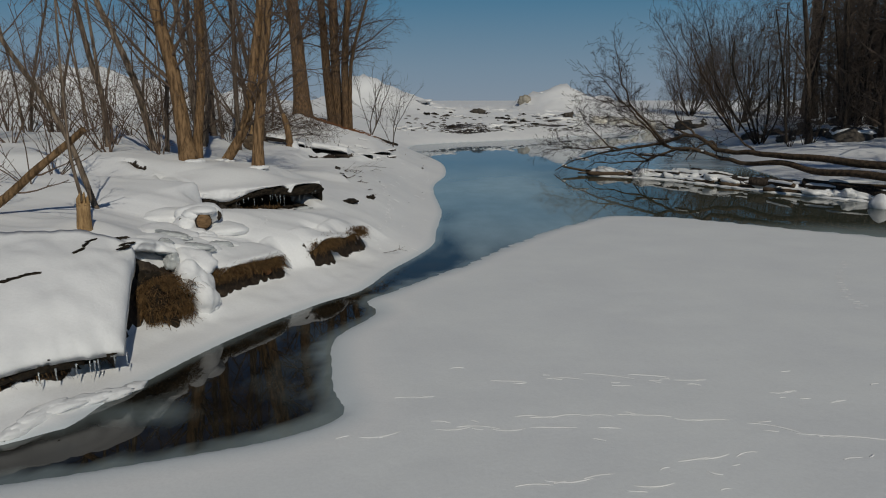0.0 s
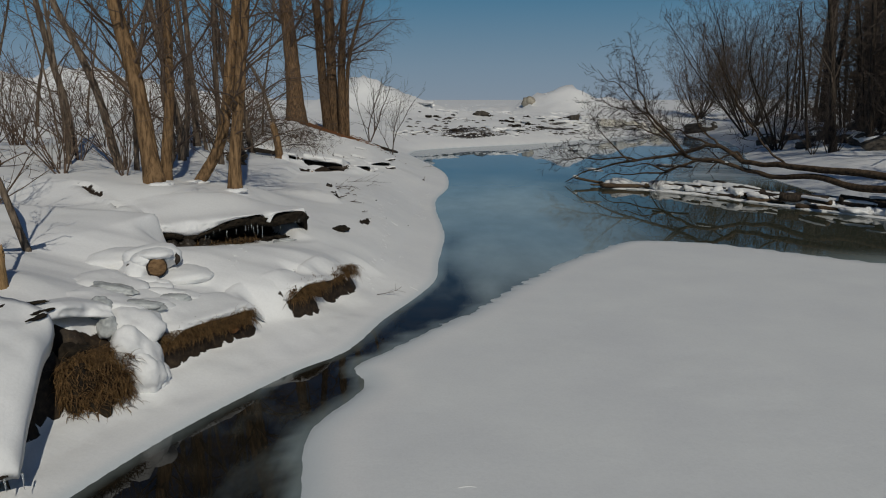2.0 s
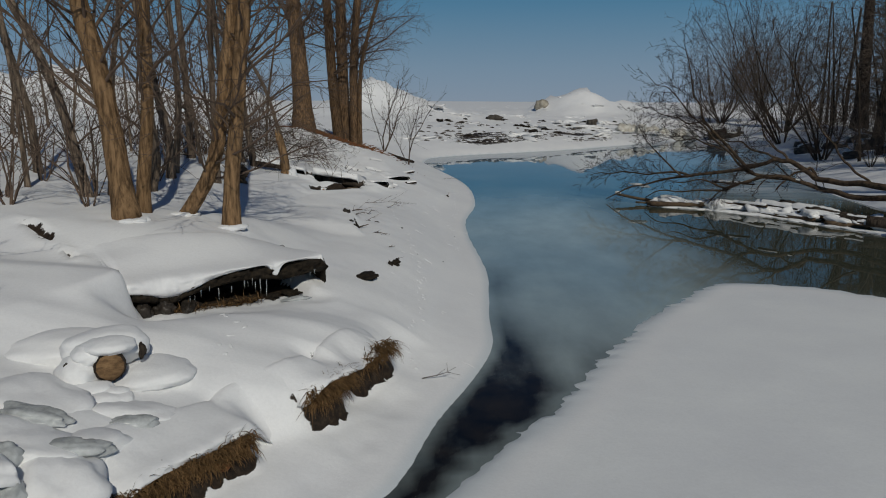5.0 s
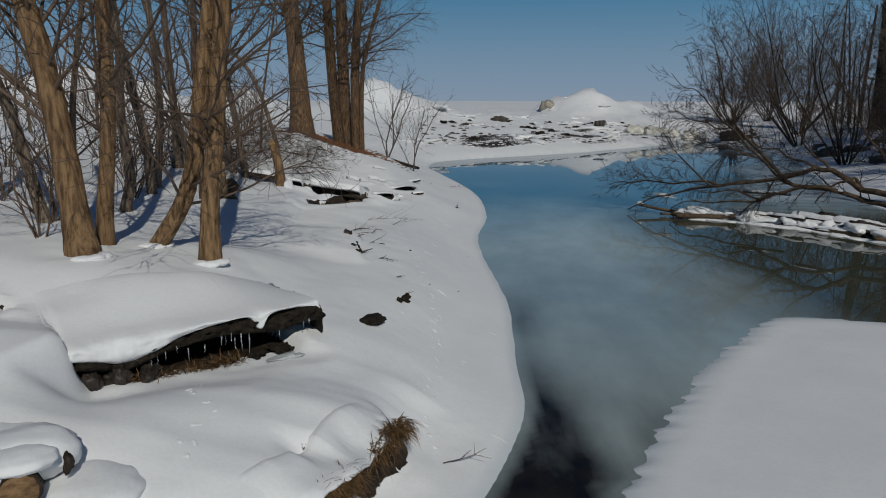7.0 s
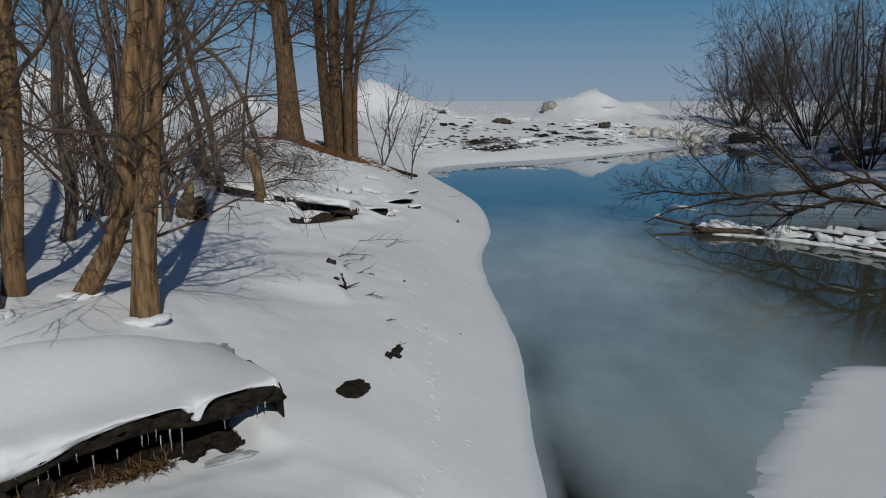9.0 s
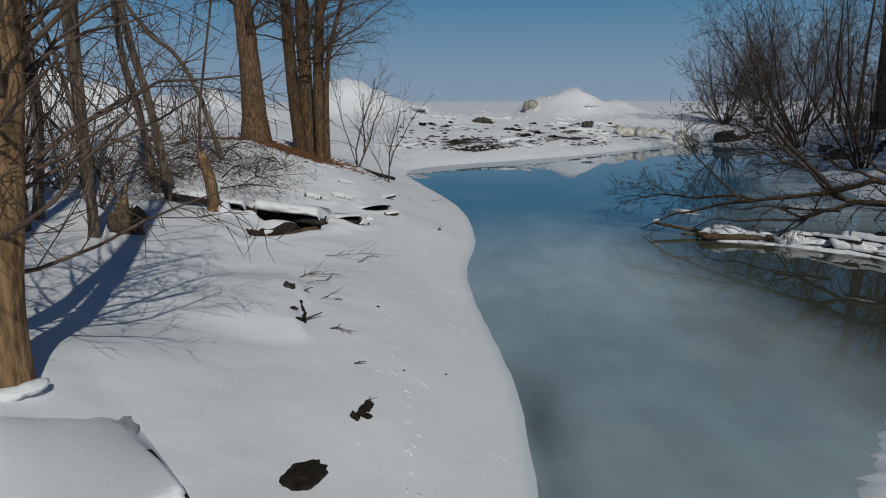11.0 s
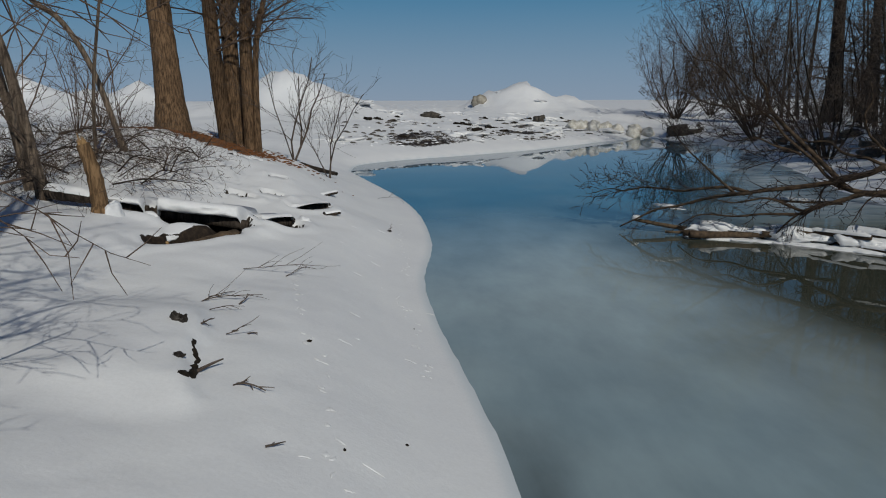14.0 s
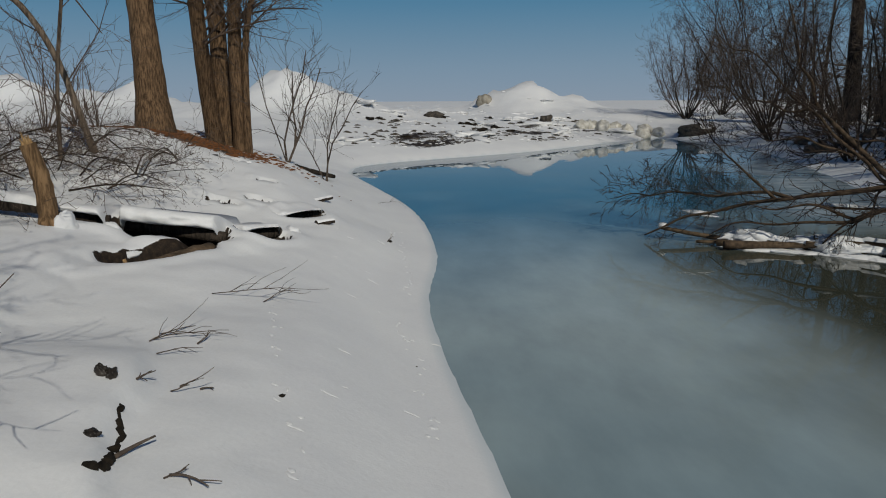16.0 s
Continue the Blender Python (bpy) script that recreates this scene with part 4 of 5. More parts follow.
lump("snow_lump", (5.8, 33.3, 0.36), (0.15, 0.10, 0.07), SNOW, "rounded lump of snow on the driftwood", "snow lump", 492, 3, 0.3, "driftwood snow")
lump("snow_lump", (6.5, 32.75, 0.72), (0.4, 0.12, 0.06), SNOW, "rounded lump of snow on the driftwood", "snow lump", 493, 3, 0.4, "driftwood snow").rotation_euler = (0, 0.1, -0.6)
for k, (x, y, s) in enumerate(((25.5, 42.5, 1.0), (27.5, 46, 0.7), (24.2, 55, 0.8), (29.3, 57.7, 0.9), (23.2, 47.5, 0.5), (26.3, 60, 0.6), (26.5, 76, 1.2), (28.0, 77, 0.9), (26.4, 55.6, 0.6), (25.8, 50.8, 0.9), (25.1, 46.8, 0.7), (25, 43.9, 1.1), (21.8, 37.3, 0.8), (32.8, 62.3, 0.6), (32.6, 57.9, 0.8))):
    lump("boulder", (x, y, height_at(x, y) + 0.1), (s * 1.3, s * 0.8, s * 0.6), ROCK, "dark boulder half buried in snow", "boulder", 500 + k, 3, 0.35, "bank boulders")
    lump("snow_lump", (x + 0.1, y + 0.25, height_at(x, y) + 0.1 + s * 0.35), (s * 1.2, s * 0.7, s * 0.3), SNOW, "snow lying on a dark boulder", "snow lump", 520 + k, 3, 0.25, "boulder snow")

# ---- snow ledges over the cut banks ----
def ledge(name, lip, inward, depth, thick, mat, label, category, parent=None, wave=0.05, seed=0, parts=14, crown=None, ends=0.10, cover=True, outside=None):
    """A lip of snow or turf that hangs out over a hollow. lip: (x, y, z) of its lower front edge; it runs back along inward into the bank, whose surface it joins."""
    line = rounded_line(lip, parts)
    inn = Vector((*inward, 0)).normalized()
    sec = [(depth, 0.0), (0.30, 0.0), (0.10, 0.0), (0.02, 0.08), (-0.02, 0.2), (-0.03, 0.35), (-0.03, 0.5), (-0.03, 0.65), (-0.02, 0.78), (0.02, 0.9), (0.08, 1.0)] + [(depth * k / 12, 1.0) for k in range(2, 13)] + [(depth * 1.06, 0.5)]
    v, f, m, n = [], [], len(sec), len(line)
    for k, p in enumerate(line):
        u = k / (n - 1)
        fade = float(1 - smooth(0.0, ends, min(u, 1 - u)))
        top = p[2] + thick if crown is None else crown[0] + (crown[1] - crown[0]) * u
        back = Vector(p) + inn * depth
        back = height_at(back.x, back.y) + 0.02
        for j, (a, b) in enumerate(sec):
            q = Vector(p) + inn * (a + (0.3 * depth - 0.3 * a) * fade)
            w = noise.fractal(Vector((q.x * 3.1, q.y * 3.1, min(b, 0.9) * 2.4 + seed)), 0.8, 2.0, 5)
            if mat is SOIL:
                w += 0.55 * noise.fractal(q * 11.0 + Vector((0, 0, b * 3.0)), 0.7, 2.0, 3)
            front = max(0.0, 1 - abs(a) / 0.5)
            q -= inn * w * wave * front
            g = height_at(q.x, q.y)
            s = float(smooth(0.08, 0.95, a / depth))
            q.z = p[2] + b * (top - p[2])
            if j >= 10 and cover:
                q.z = q.z * (1 - s) + back * s
                if outside:
                    o2 = Vector((*outside, 0)) + inn * a
                    s2 = float(smooth(0.0, 0.45, u))
                    q.z = min(q.z, height_at(o2.x, o2.y) + 0.02) * (1 - s2) + q.z * s2
                if a > 0.25:
                    q.z = max(q.z, g + 0.025 * (1 - 0.6 * s))
            if j >= m - 2 and cover:
                q.z = g - (0.012 if j == m - 2 else 0.05)
            q.z += 0.4 * wave * w * front * (1.0 if b < 0.5 else 0.4)
            q.z = q.z * (1 - fade) + (g - (0.015 if j >= 10 and cover else 0.06)) * fade
            v.append(q)
        if k:
            for j in range(m):
                i = (k - 1) * m
                f.append((i + j, i + (j + 1) % m, i + m + (j + 1) % m, i + m + j))
    f += [tuple(range(m)), tuple((n - 1) * m + j for j in reversed(range(m)))]
    o = Vector(parent.location) if parent else Vector(lip[0])
    me = bpy.data.meshes.new(name)
    me.from_pydata([p - o for p in v], [], f)
    me.polygons.foreach_set("use_smooth", np.ones(len(me.polygons), bool))
    me.materials.append(mat)
    ob = new(name, me)
    if parent:
        ob.parent = parent
        ob["label"] = label
    else:
        ob.location = o
        tagged(ob, label, category)
    return ob


def icicle(parent, at, length, r, seed):
    rng2 = random.Random(seed)
    w = Wood()
    o = Vector(at) - Vector(parent.location)
    pts = [o + Vector((rng2.gauss(0, 0.0008) * k, rng2.gauss(0, 0.0008) * k, 0.05 - (length + 0.05) * k / 5)) for k in range(6)]
    w.tube(pts, [r, r * 0.9, r * 0.72, r * 0.55, r * 0.35, r * 0.08], 6)
    return w.link("icicle", ICE, parent, "clear hanging icicle")


def tuft(at_line, inward, count, length, label, seed, spreadz=0.12, parent=None, drop=1.0, name="grass_tuft"):
    """Dry grass that hangs over a bank's rim."""
    rng2 = random.Random(seed)
    line = rounded_line(at_line, 6)
    inn = Vector((*inward, 0)).normalized()
    v, f = [], []
    o = Vector(at_line[len(at_line) // 2])
    for k in range(count):
        u = rng2.random() * (len(line) - 1.001)
        i = int(u)
        p = Vector(line[i]).lerp(Vector(line[i + 1]), u - i) + inn * rng2.uniform(-0.04, 0.10) + Vector((0, 0, rng2.uniform(-spreadz, 0.04)))
        d = (-inn * rng2.uniform(0.1, 1.0) + Vector((rng2.gauss(0, 0.8), rng2.gauss(0, 0.8), rng2.uniform(-0.5, 0.7)))).normalized()
        side = d.cross(Vector((0, 0, 1))).normalized() * rng2.uniform(0.004, 0.009)
        ln, pts = length * rng2.uniform(0.25, 1.15), []
        for s in range(5):
            pts.append(p.copy())
            p = p + d * ln / 4
            d = (d + Vector((rng2.gauss(0, 0.22), rng2.gauss(0, 0.22), -0.42 * drop))).normalized()
        b = len(v)
        for s, q in enumerate(pts):
            t = 1 - s / 4.4
            v += [q - o - side * t, q - o + side * t]
        f += [(b + 2 * s, b + 2 * s + 1, b + 2 * s + 3, b + 2 * s + 2) for s in range(4)]
    me = bpy.data.meshes.new(name)
    me.from_pydata(v, [], f)
    me.materials.append(GRASS)
    ob = tagged(new(name, me), label, "dry grass", "bank grass", "stuff")
    ob.location = o
    return ob


IN = (-0.616, 0.788)      # into the bank behind the hollow
LIP = [(-5.30, 14.43, 1.44), (-5.14, 14.55, 1.38), (-4.95, 14.70, 1.32), (-4.74, 14.88, 1.24), (-4.5, 15.06, 1.28), (-4.2, 15.3, 1.43), (-3.85, 15.58, 1.50), (-3.62, 15.75, 1.50), (-3.50, 15.84, 1.30), (-3.38, 15.94, 1.50), (-3.05, 16.22, 1.50), (-2.86, 16.36, 1.40), (-2.70, 16.48, 1.24)]
hollow = ledge("snow_ledge", LIP, IN, 1.6, 0.17, SNOW, "thick snow ledge overhanging a dark earth hollow", "snow ledge", wave=0.045, seed=1, crown=(1.53, 1.56), ends=0.11, outside=(-5.5, 14.3))
ledge("turf_mat", [(-5.16, 14.58, 1.26), (-4.95, 14.76, 1.20), (-4.7, 14.96, 1.14), (-4.4, 15.20, 1.24), (-3.9, 15.60, 1.30), (-3.4, 15.96, 1.24), (-3.0, 16.28, 1.28), (-2.80, 16.42, 1.26)], IN, 0.75, 0.22, SOIL, "dark root mat under the snow", "", hollow, wave=0.16, seed=4, cover=False, ends=0.06)
rng = random.Random(33)
for k in range(17):
    u = 0.10 + 0.86 * rng.random()
    x, y = -5.10 + 2.3 * u, 14.64 + 1.8 * u
    icicle(hollow, (x + rng.uniform(-0.02, 0.06), y + rng.uniform(-0.02, 0.05), 1.16 + 0.14 * u + rng.uniform(0, 0.08)), 0.04 + 0.32 * rng.random() ** 2, rng.uniform(0.004, 0.011), 700 + k)
tuft([(-4.7, 14.93, 1.03), (-4.2, 15.3, 1.03), (-3.7, 15.68, 1.03)], (0.616, -0.788), 520, 0.2, "matted brown grass on the hollow's floor", 51, 0.02, drop=0.4)
for k, (x, y, z, sx, sy, sz) in enumerate(((-4.82, 14.92, 1.08, 0.15, 0.12, 0.12), (-4.55, 15.10, 1.06, 0.17, 0.12, 0.12), (-5.02, 14.76, 1.10, 0.11, 0.10, 0.12))):
    lump("stone", (x, y, z), (sx, sy, sz), WET_ROCK, "dark icy stone under the snow ledge", "stone", 536 + k, 4, 0.45, "hollow stones")
for k in range(9):
    u = rng.random()
    lump("clod", (-4.75 + 1.5 * u + rng.uniform(-0.05, 0.05), 15.0 + 1.15 * u, 1.0), (rng.uniform(0.05, 0.13), rng.uniform(0.05, 0.11), rng.uniform(0.04, 0.08)), SOIL, "clod of dark earth in the hollow", "earth clod", 540 + k, 4, 0.8, "hollow clods")
lump("ice_plate", (-3.22, 15.84, 0.98), (0.22, 0.07, 0.04), ICE_DIRTY, "cream-grey ice rim at the hollow's mouth", "ice plate", 549, 4, 0.5).rotation_euler = (0, 0, 0.66)


def snow_slab(lip, back, thick, label, bulge=0.18, nu=48, nv=30, seed=0):
    """A smooth drift that slopes from a back line down to a hanging lip."""
    a, b = rounded_line(lip, 12), rounded_line(back, 12)
    top, o = [], Vector(lip[0])
    ua, ub = np.linspace(0, len(a) - 1, nu), np.linspace(0, len(b) - 1, nu)
    for i in range(nu):
        pa = Vector([np.interp(ua[i], range(len(a)), a[:, c]) for c in range(3)])
        pb = Vector([np.interp(ub[i], range(len(b)), b[:, c]) for c in range(3)])
        for j in range(nv):
            t = j / (nv - 1)
            t = t ** 1.35
            p = pa.lerp(pb, t)
            edge = min(i / (nu - 1) * 2.4, t * 1.7)
            ragged = noise.fractal(Vector((p.x * 2.3, p.y * 2.3, seed)), 0.9, 2.0, 4)
            p.z += bulge * math.sin(min(1, t * 1.1) * math.pi) + 0.05 * ragged - 0.10 * math.exp(-edge / 0.05)
            if t < 0.25:
                d = (pa - pb).normalized()
                p += d * ragged * 0.12 * (1 - t * 4)
            top.append(p - o)
    v = top + [p - Vector((0, 0, thick * (0.6 + 0.4 * min(1, (k % nv) / 8)))) for k, p in enumerate(top)]
    f, n = [], nu * nv
    for i in range(nu - 1):
        for j in range(nv - 1):
            q = (i * nv + j, (i + 1) * nv + j, (i + 1) * nv + j + 1, i * nv + j + 1)
            f += [q, tuple(n + c for c in reversed(q))]
    rim = [i * nv for i in range(nu)] + [(nu - 1) * nv + j for j in range(1, nv)] + [i * nv + nv - 1 for i in range(nu - 2, -1, -1)] + [j for j in range(nv - 2, 0, -1)]
    for c, e in zip(rim, rim[1:] + rim[:1]):
        f.append((e, c, n + c, n + e))
    me = bpy.data.meshes.new("snow_slab")
    me.from_pydata(v, [], f)
    me.polygons.foreach_set("use_smooth", np.ones(len(me.polygons), bool))
    me.materials.append(SNOW)
    ob = tagged(new("snow_slab", me), label, "snow slab")
    ob.location = o
    return ob


slab = snow_slab([(-3.90, 8.06, 0.55), (-4.36, 7.66, 0.62), (-4.85, 7.25, 0.62), (-5.5, 6.7, 0.60), (-6.5, 5.8, 0.6)], [(-4.42, 9.75, 1.36), (-5.0, 9.9, 1.55), (-5.7, 9.7, 1.62), (-6.6, 9.2, 1.66), (-8.2, 8.2, 1.7)], 0.15, "great smooth snow slab hanging over the cut bank")
for k in range(9):
    u = rng.random()
    icicle(slab, (-3.95 - 1.3 * u + 0.1, 7.98 - 1.35 * u + 0.12, 0.36 + rng.uniform(-0.02, 0.04)), rng.uniform(0.08, 0.2), rng.uniform(0.008, 0.014), 740 + k)
ledge("turf_mat", [(-3.98, 8.12, 0.30), (-4.40, 7.72, 0.30), (-4.9, 7.28, 0.28), (-5.5, 6.74, 0.26), (-6.5, 5.85, 0.26)], (-0.7, 0.7), 0.9, 0.22, SOIL, "dark earth and roots under the slab's lip", "", slab, wave=0.12, seed=14, cover=False, ends=0.04)
tuft([(-4.15, 8.15, 0.42), (-4.6, 7.65, 0.42), (-5.1, 7.15, 0.40), (-5.8, 6.6, 0.4)], (-0.7, 0.7), 420, 0.2, "brown grass and roots under the snow slab", 54)
tuft([(-4.32, 9.55, 0.75), (-4.15, 9.85, 0.85), (-4.0, 10.15, 0.80)], (-0.8, 0.6), 2600, 0.22, "shaggy tussock of brown grass below the bank's rim", 55, 0.40)
tuft([(-4.25, 9.6, 0.45), (-4.0, 9.9, 0.5), (-3.85, 10.15, 0.45)], (-0.8, 0.6), 2400, 0.22, "shaggy tussock of brown grass below the bank's rim", 56, 0.30)
for k, (x, y, z, s2) in enumerate(((-4.25, 9.75, 0.5, 0.24), (-4.05, 10.0, 0.45, 0.22), (-4.12, 9.85, 0.25, 0.24), (-4.32, 9.95, 0.75, 0.2))):
    lump("turf_clod", (x, y, z), (s2, s2 * 0.8, s2 * 1.1), SOIL, "dark clod of matted turf in the cut bank", "turf clod", 870 + k, 4, 0.5, "turf clods")
for k in range(3):
    z = 0.78 - 0.24 * k
    tuft([(-4.28 + 0.04 * k, 9.45, z - 0.05), (-4.05 + 0.03 * k, 9.66, z), (-3.86 + 0.02 * k, 9.9, z), (-3.76, 10.15, z - 0.05)], (-0.8, 0.6), 420, 0.2, "shaggy tussock of brown grass below the bank's rim", 155 + k, 0.2)
tuft([(-3.66, 10.75, 0.72), (-3.45, 11.2, 0.72), (-3.15, 11.7, 0.70), (-2.85, 12.15, 0.68)], (-0.8, 0.6), 2600, 0.18, "fringe of dry brown grass along the cut bank", 57, 0.16)
tuft([(-2.45, 12.95, 0.72), (-2.25, 13.3, 0.75), (-2.1, 13.65, 0.74)], (-0.8, 0.6), 1700, 0.26, "overhanging tussock of pale dry grass", 58, 0.12)
tuft([(-1.98, 13.95, 0.74), (-1.8, 14.35, 0.78), (-1.68, 14.65, 0.74)], (-0.85, 0.5), 900, 0.22, "overhanging tussock of pale dry grass", 59, 0.15)

# cracks where the slab has torn open
for k, (x, y, z, deg) in enumerate(((-4.95, 9.3, 1.41, 80), (-4.98, 9.5, 1.45, 95), (-4.97, 9.69, 1.47, 75), (-4.86, 9.84, 1.46, 35), (-4.72, 9.95, 1.45, 30), (-4.54, 9.76, 1.40, 60), (-4.5, 9.62, 1.38, 70), (-5.41, 8.24, 1.235, 48), (-5.29, 8.37, 1.255, 48), (-5.18, 8.48, 1.275, 48))):
    lump("earth_bank", (x, y, z), (0.13, 0.028, 0.022), SOIL, "thin dark crack in the snow slab", "bare earth", 960 + k, 3, 0.6, "slab cracks").rotation_euler = (0, 0, radians(deg))
# soft lips of snow along the cut bank
ledge("snow_ledge", [(-3.82, 10.62, 0.66), (-3.6, 10.9, 0.70), (-3.38, 11.35, 0.70), (-3.1, 11.8, 0.68), (-2.82, 12.3, 0.66), (-2.6, 12.6, 0.58)], (-0.8, 0.6), 0.7, 0.13, SNOW, "soft snow lip over a grassy cut bank", "snow ledge", wave=0.05, seed=7, ends=0.3)
ledge("snow_ledge", [(-2.62, 12.7, 0.62), (-2.42, 12.98, 0.74), (-2.2, 13.35, 0.74), (-2.04, 13.7, 0.70), (-1.98, 13.95, 0.66), (-1.8, 14.35, 0.72), (-1.66, 14.75, 0.66)], (-0.85, 0.5), 0.6, 0.10, SNOW, "soft snow lip over a grassy cut bank", "snow ledge", wave=0.05, seed=8, ends=0.25)
for k, (x, y, z, sx, sy, sz, tilt) in enumerate(((-3.9, 10.52, 0.62, 0.32, 0.26, 0.42, 0.5), (-3.74, 10.36, 0.42, 0.26, 0.22, 0.30, 0.35), (-4.05, 10.78, 0.86, 0.42, 0.36, 0.24, 0.3), (-3.7, 10.55, 0.3, 0.2, 0.2, 0.2, 0.2))):
    ob = lump("snow_lobe", (x, y, z), (sx, sy, sz), SNOW, "lobe of snow sagging down the bank's face", "snow lobe", 820 + k, 4, 0.22, "sagging snow")
    ob.rotation_euler = (tilt, 0.25, -0.6)
ledge("snow_ledge", [(-4.6, 9.72, 1.22), (-4.45, 10.02, 1.22), (-4.28, 10.35, 1.12), (-4.1, 10.6, 1.0)], (-0.75, 0.66), 0.8, 0.20, SNOW, "thick snow ledge over a dark hollow", "snow ledge", wave=0.08, seed=9)

# broken ice plates and a log end in the snow above the bank
for k, (x, y, z, sx, sy, sz, rz, mt) in enumerate(((-4.72, 11.05, 1.14, 0.52, 0.36, 0.24, 0.2, SNOW), (-4.2, 11.35, 0.98, 0.42, 0.32, 0.24, 0.9, SNOW), (-4.85, 11.75, 1.18, 0.46, 0.34, 0.22, -0.3, SNOW), (-4.05, 12.0, 0.98, 0.34, 0.28, 0.18, 0.4, SNOW),
                                                    (-4.42, 10.75, 1.12, 0.16, 0.14, 0.16, 0.5, ICE_DIRTY), (-4.2, 10.5, 0.98, 0.13, 0.12, 0.16, 1.2, ICE_DIRTY), (-4.05, 11.12, 1.06, 0.30, 0.14, 0.08, 0.3, ICE_DIRTY), (-4.55, 11.45, 1.20, 0.34, 0.14, 0.07, -0.2, ICE_DIRTY), (-3.85, 11.75, 0.98, 0.22, 0.12, 0.06, 0.5, ICE_DIRTY))):
    ob = lump("snow_mound" if mt is SNOW else "ice_plate", (x, y, z), (sx, sy, sz), mt, "rounded snow mound over broken ice" if mt is SNOW else "grey broken ice plate under snow", "snow mound" if mt is SNOW else "ice plate", 560 + k, 4, 0.28, "broken ice")
    ob.rotation_euler = (0.1 * (k % 3 - 1), 0.12, rz)
    if mt is SNOW:
        ob.scale, ob.location.z = (1.3, 1.3, 0.8), z - 0.06
CUT_WOOD = grain_material("cut_wood", (0.07, 0.038, 0.018), (0.30, 0.185, 0.095), 9.0, 0.85, (1.0, 1.0, 2.4))
log_thing((-4.30, 12.36, 1.28), (-4.75, 13.2, 1.18), 0.155, "dark sawn log end poking out of the snow", BARK_DARK, 0, 60, 0.95, broken=CUT_WOOD)
for k, (x, y, z, sx, sy, sz) in enumerate(((-4.38, 12.50, 1.45, 0.26, 0.21, 0.085), (-4.56, 12.44, 1.38, 0.16, 0.20, 0.11), (-4.46, 12.18, 1.09, 0.24, 0.15, 0.10), (-4.24, 12.20, 1.06, 0.16, 0.12, 0.075))):
    lump("snow_mound", (x, y, z), (sx, sy, sz), SNOW, "soft snow drift wrapped round a sawn log", "snow mound", 640 + k, 4, 0.12, "log snow").rotation_euler = (0, 0, 0.45)
for k, (x, y, z, sx, sy, sz) in enumerate(((-4.14, 12.70, 1.33, 0.04, 0.05, 0.07), (-4.70, 12.26, 1.27, 0.04, 0.04, 0.07))):
    lump("soil_clod", (x, y, z), (sx, sy, sz), BARK_DARK, "small brown clod showing through the snow", "soil clod", 650 + k, 3, 0.6, "clods by the log").rotation_euler = (0, 0, 0.5)
for k, (x, y, z, sx, sy, sz) in enumerate(((-4.52, 12.76, 1.36, 0.42, 0.34, 0.20), (-4.66, 12.42, 1.16, 0.24, 0.30, 0.22), (-4.10, 12.78, 1.05, 0.46, 0.42, 0.13), (-5.1, 13.0, 1.24, 0.6, 0.5, 0.2), (-4.3, 12.1, 1.0, 0.3, 0.2, 0.12))):
    lump("snow_mound", (x, y, z), (sx, sy, sz), SNOW, "rounded snow mound over a log", "snow mound", 590 + k, 4, 0.14, "log snow").rotation_euler = (0, 0, 0.5)
for k, (x, y) in enumerate(((-4.66, 17.55), (-5.69, 18.1), (-6.06, 16.9))):
    for q in range(3):
        a = -1.9 + 0.75 * q + 0.3 * k
        lump("snow_collar", (x + math.cos(a) * 0.2, y + math.sin(a) * 0.2, height_at(x, y) + 0.005), (0.15, 0.10, 0.05), SNOW, "collar of snow round a trunk's foot", "snow collar", 570 + 3 * k + q, 3, 0.3, "trunk snow").rotation_euler = (0, 0, a + 1.57)
lump("stone", (-3.12, 11.92, height_at(-3.12, 11.92) + 0.02), (0.10, 0.07, 0.06), LEAVES, "small rust-brown stone on the snowy rim", "stone", 61, 3, 0.2)

# ---- stump, leaning limb and saplings near the slab ----
stump = empty_thing("tree_stump", foot(-5.55, 10.6), "splintered tan stump with a pale broken top", "tree stump")
w = Wood()
w.tube([Vector((0, 0, -0.3)), Vector((0, 0, 0.0)), Vector((0.01, 0, 0.25)), Vector((0.02, 0, 0.40))], [0.13, 0.115, 0.10, 0.10], 12)
w.link("trunk", RAW_WOOD, stump)
for k in range(7):
    w = Wood()
    a = k * 0.9
    c = Vector((math.cos(a) * 0.07 + 0.02, math.sin(a) * 0.07, 0.36))
    w.tube([c, c + Vector((0, 0, 0.05 + 0.05 * (k % 3))), c + Vector((0.01, 0, 0.10 + 0.05 * (k % 3)))], [0.035, 0.022, 0.004], 5)
    w.link("splinter", RAW_WOOD, stump)
grown([Vector((-7.6, 11.0, 1.55)), Vector((-7.07, 11.0, 1.82)), Vector((-6.41, 11.0, 2.35)), Vector((-5.83, 11.0, 2.79)), Vector((-5.6, 11.0, 2.98))], 0.075, 0.05, "leaning dead limb with peeled tan bark", BARK_TAN, TWIG, 62, limbs=5, limb_len=0.8, name="dead_limb", category="dead limb", flare=0, sink=0)
grown([Vector((-5.62, 10.8, 1.75)), Vector((-5.75, 10.8, 2.54)), Vector((-5.76, 10.8, 3.23)), Vector((-5.75, 10.8, 4.06)), Vector((-5.7, 10.8, 5.4))], 0.03, 0.012, "thin sapling beside a broken stump", BARK_GREY, TWIG, 63, limbs=9, limb_len=0.9, name="bare_sapling", category="sapling", sides=7)
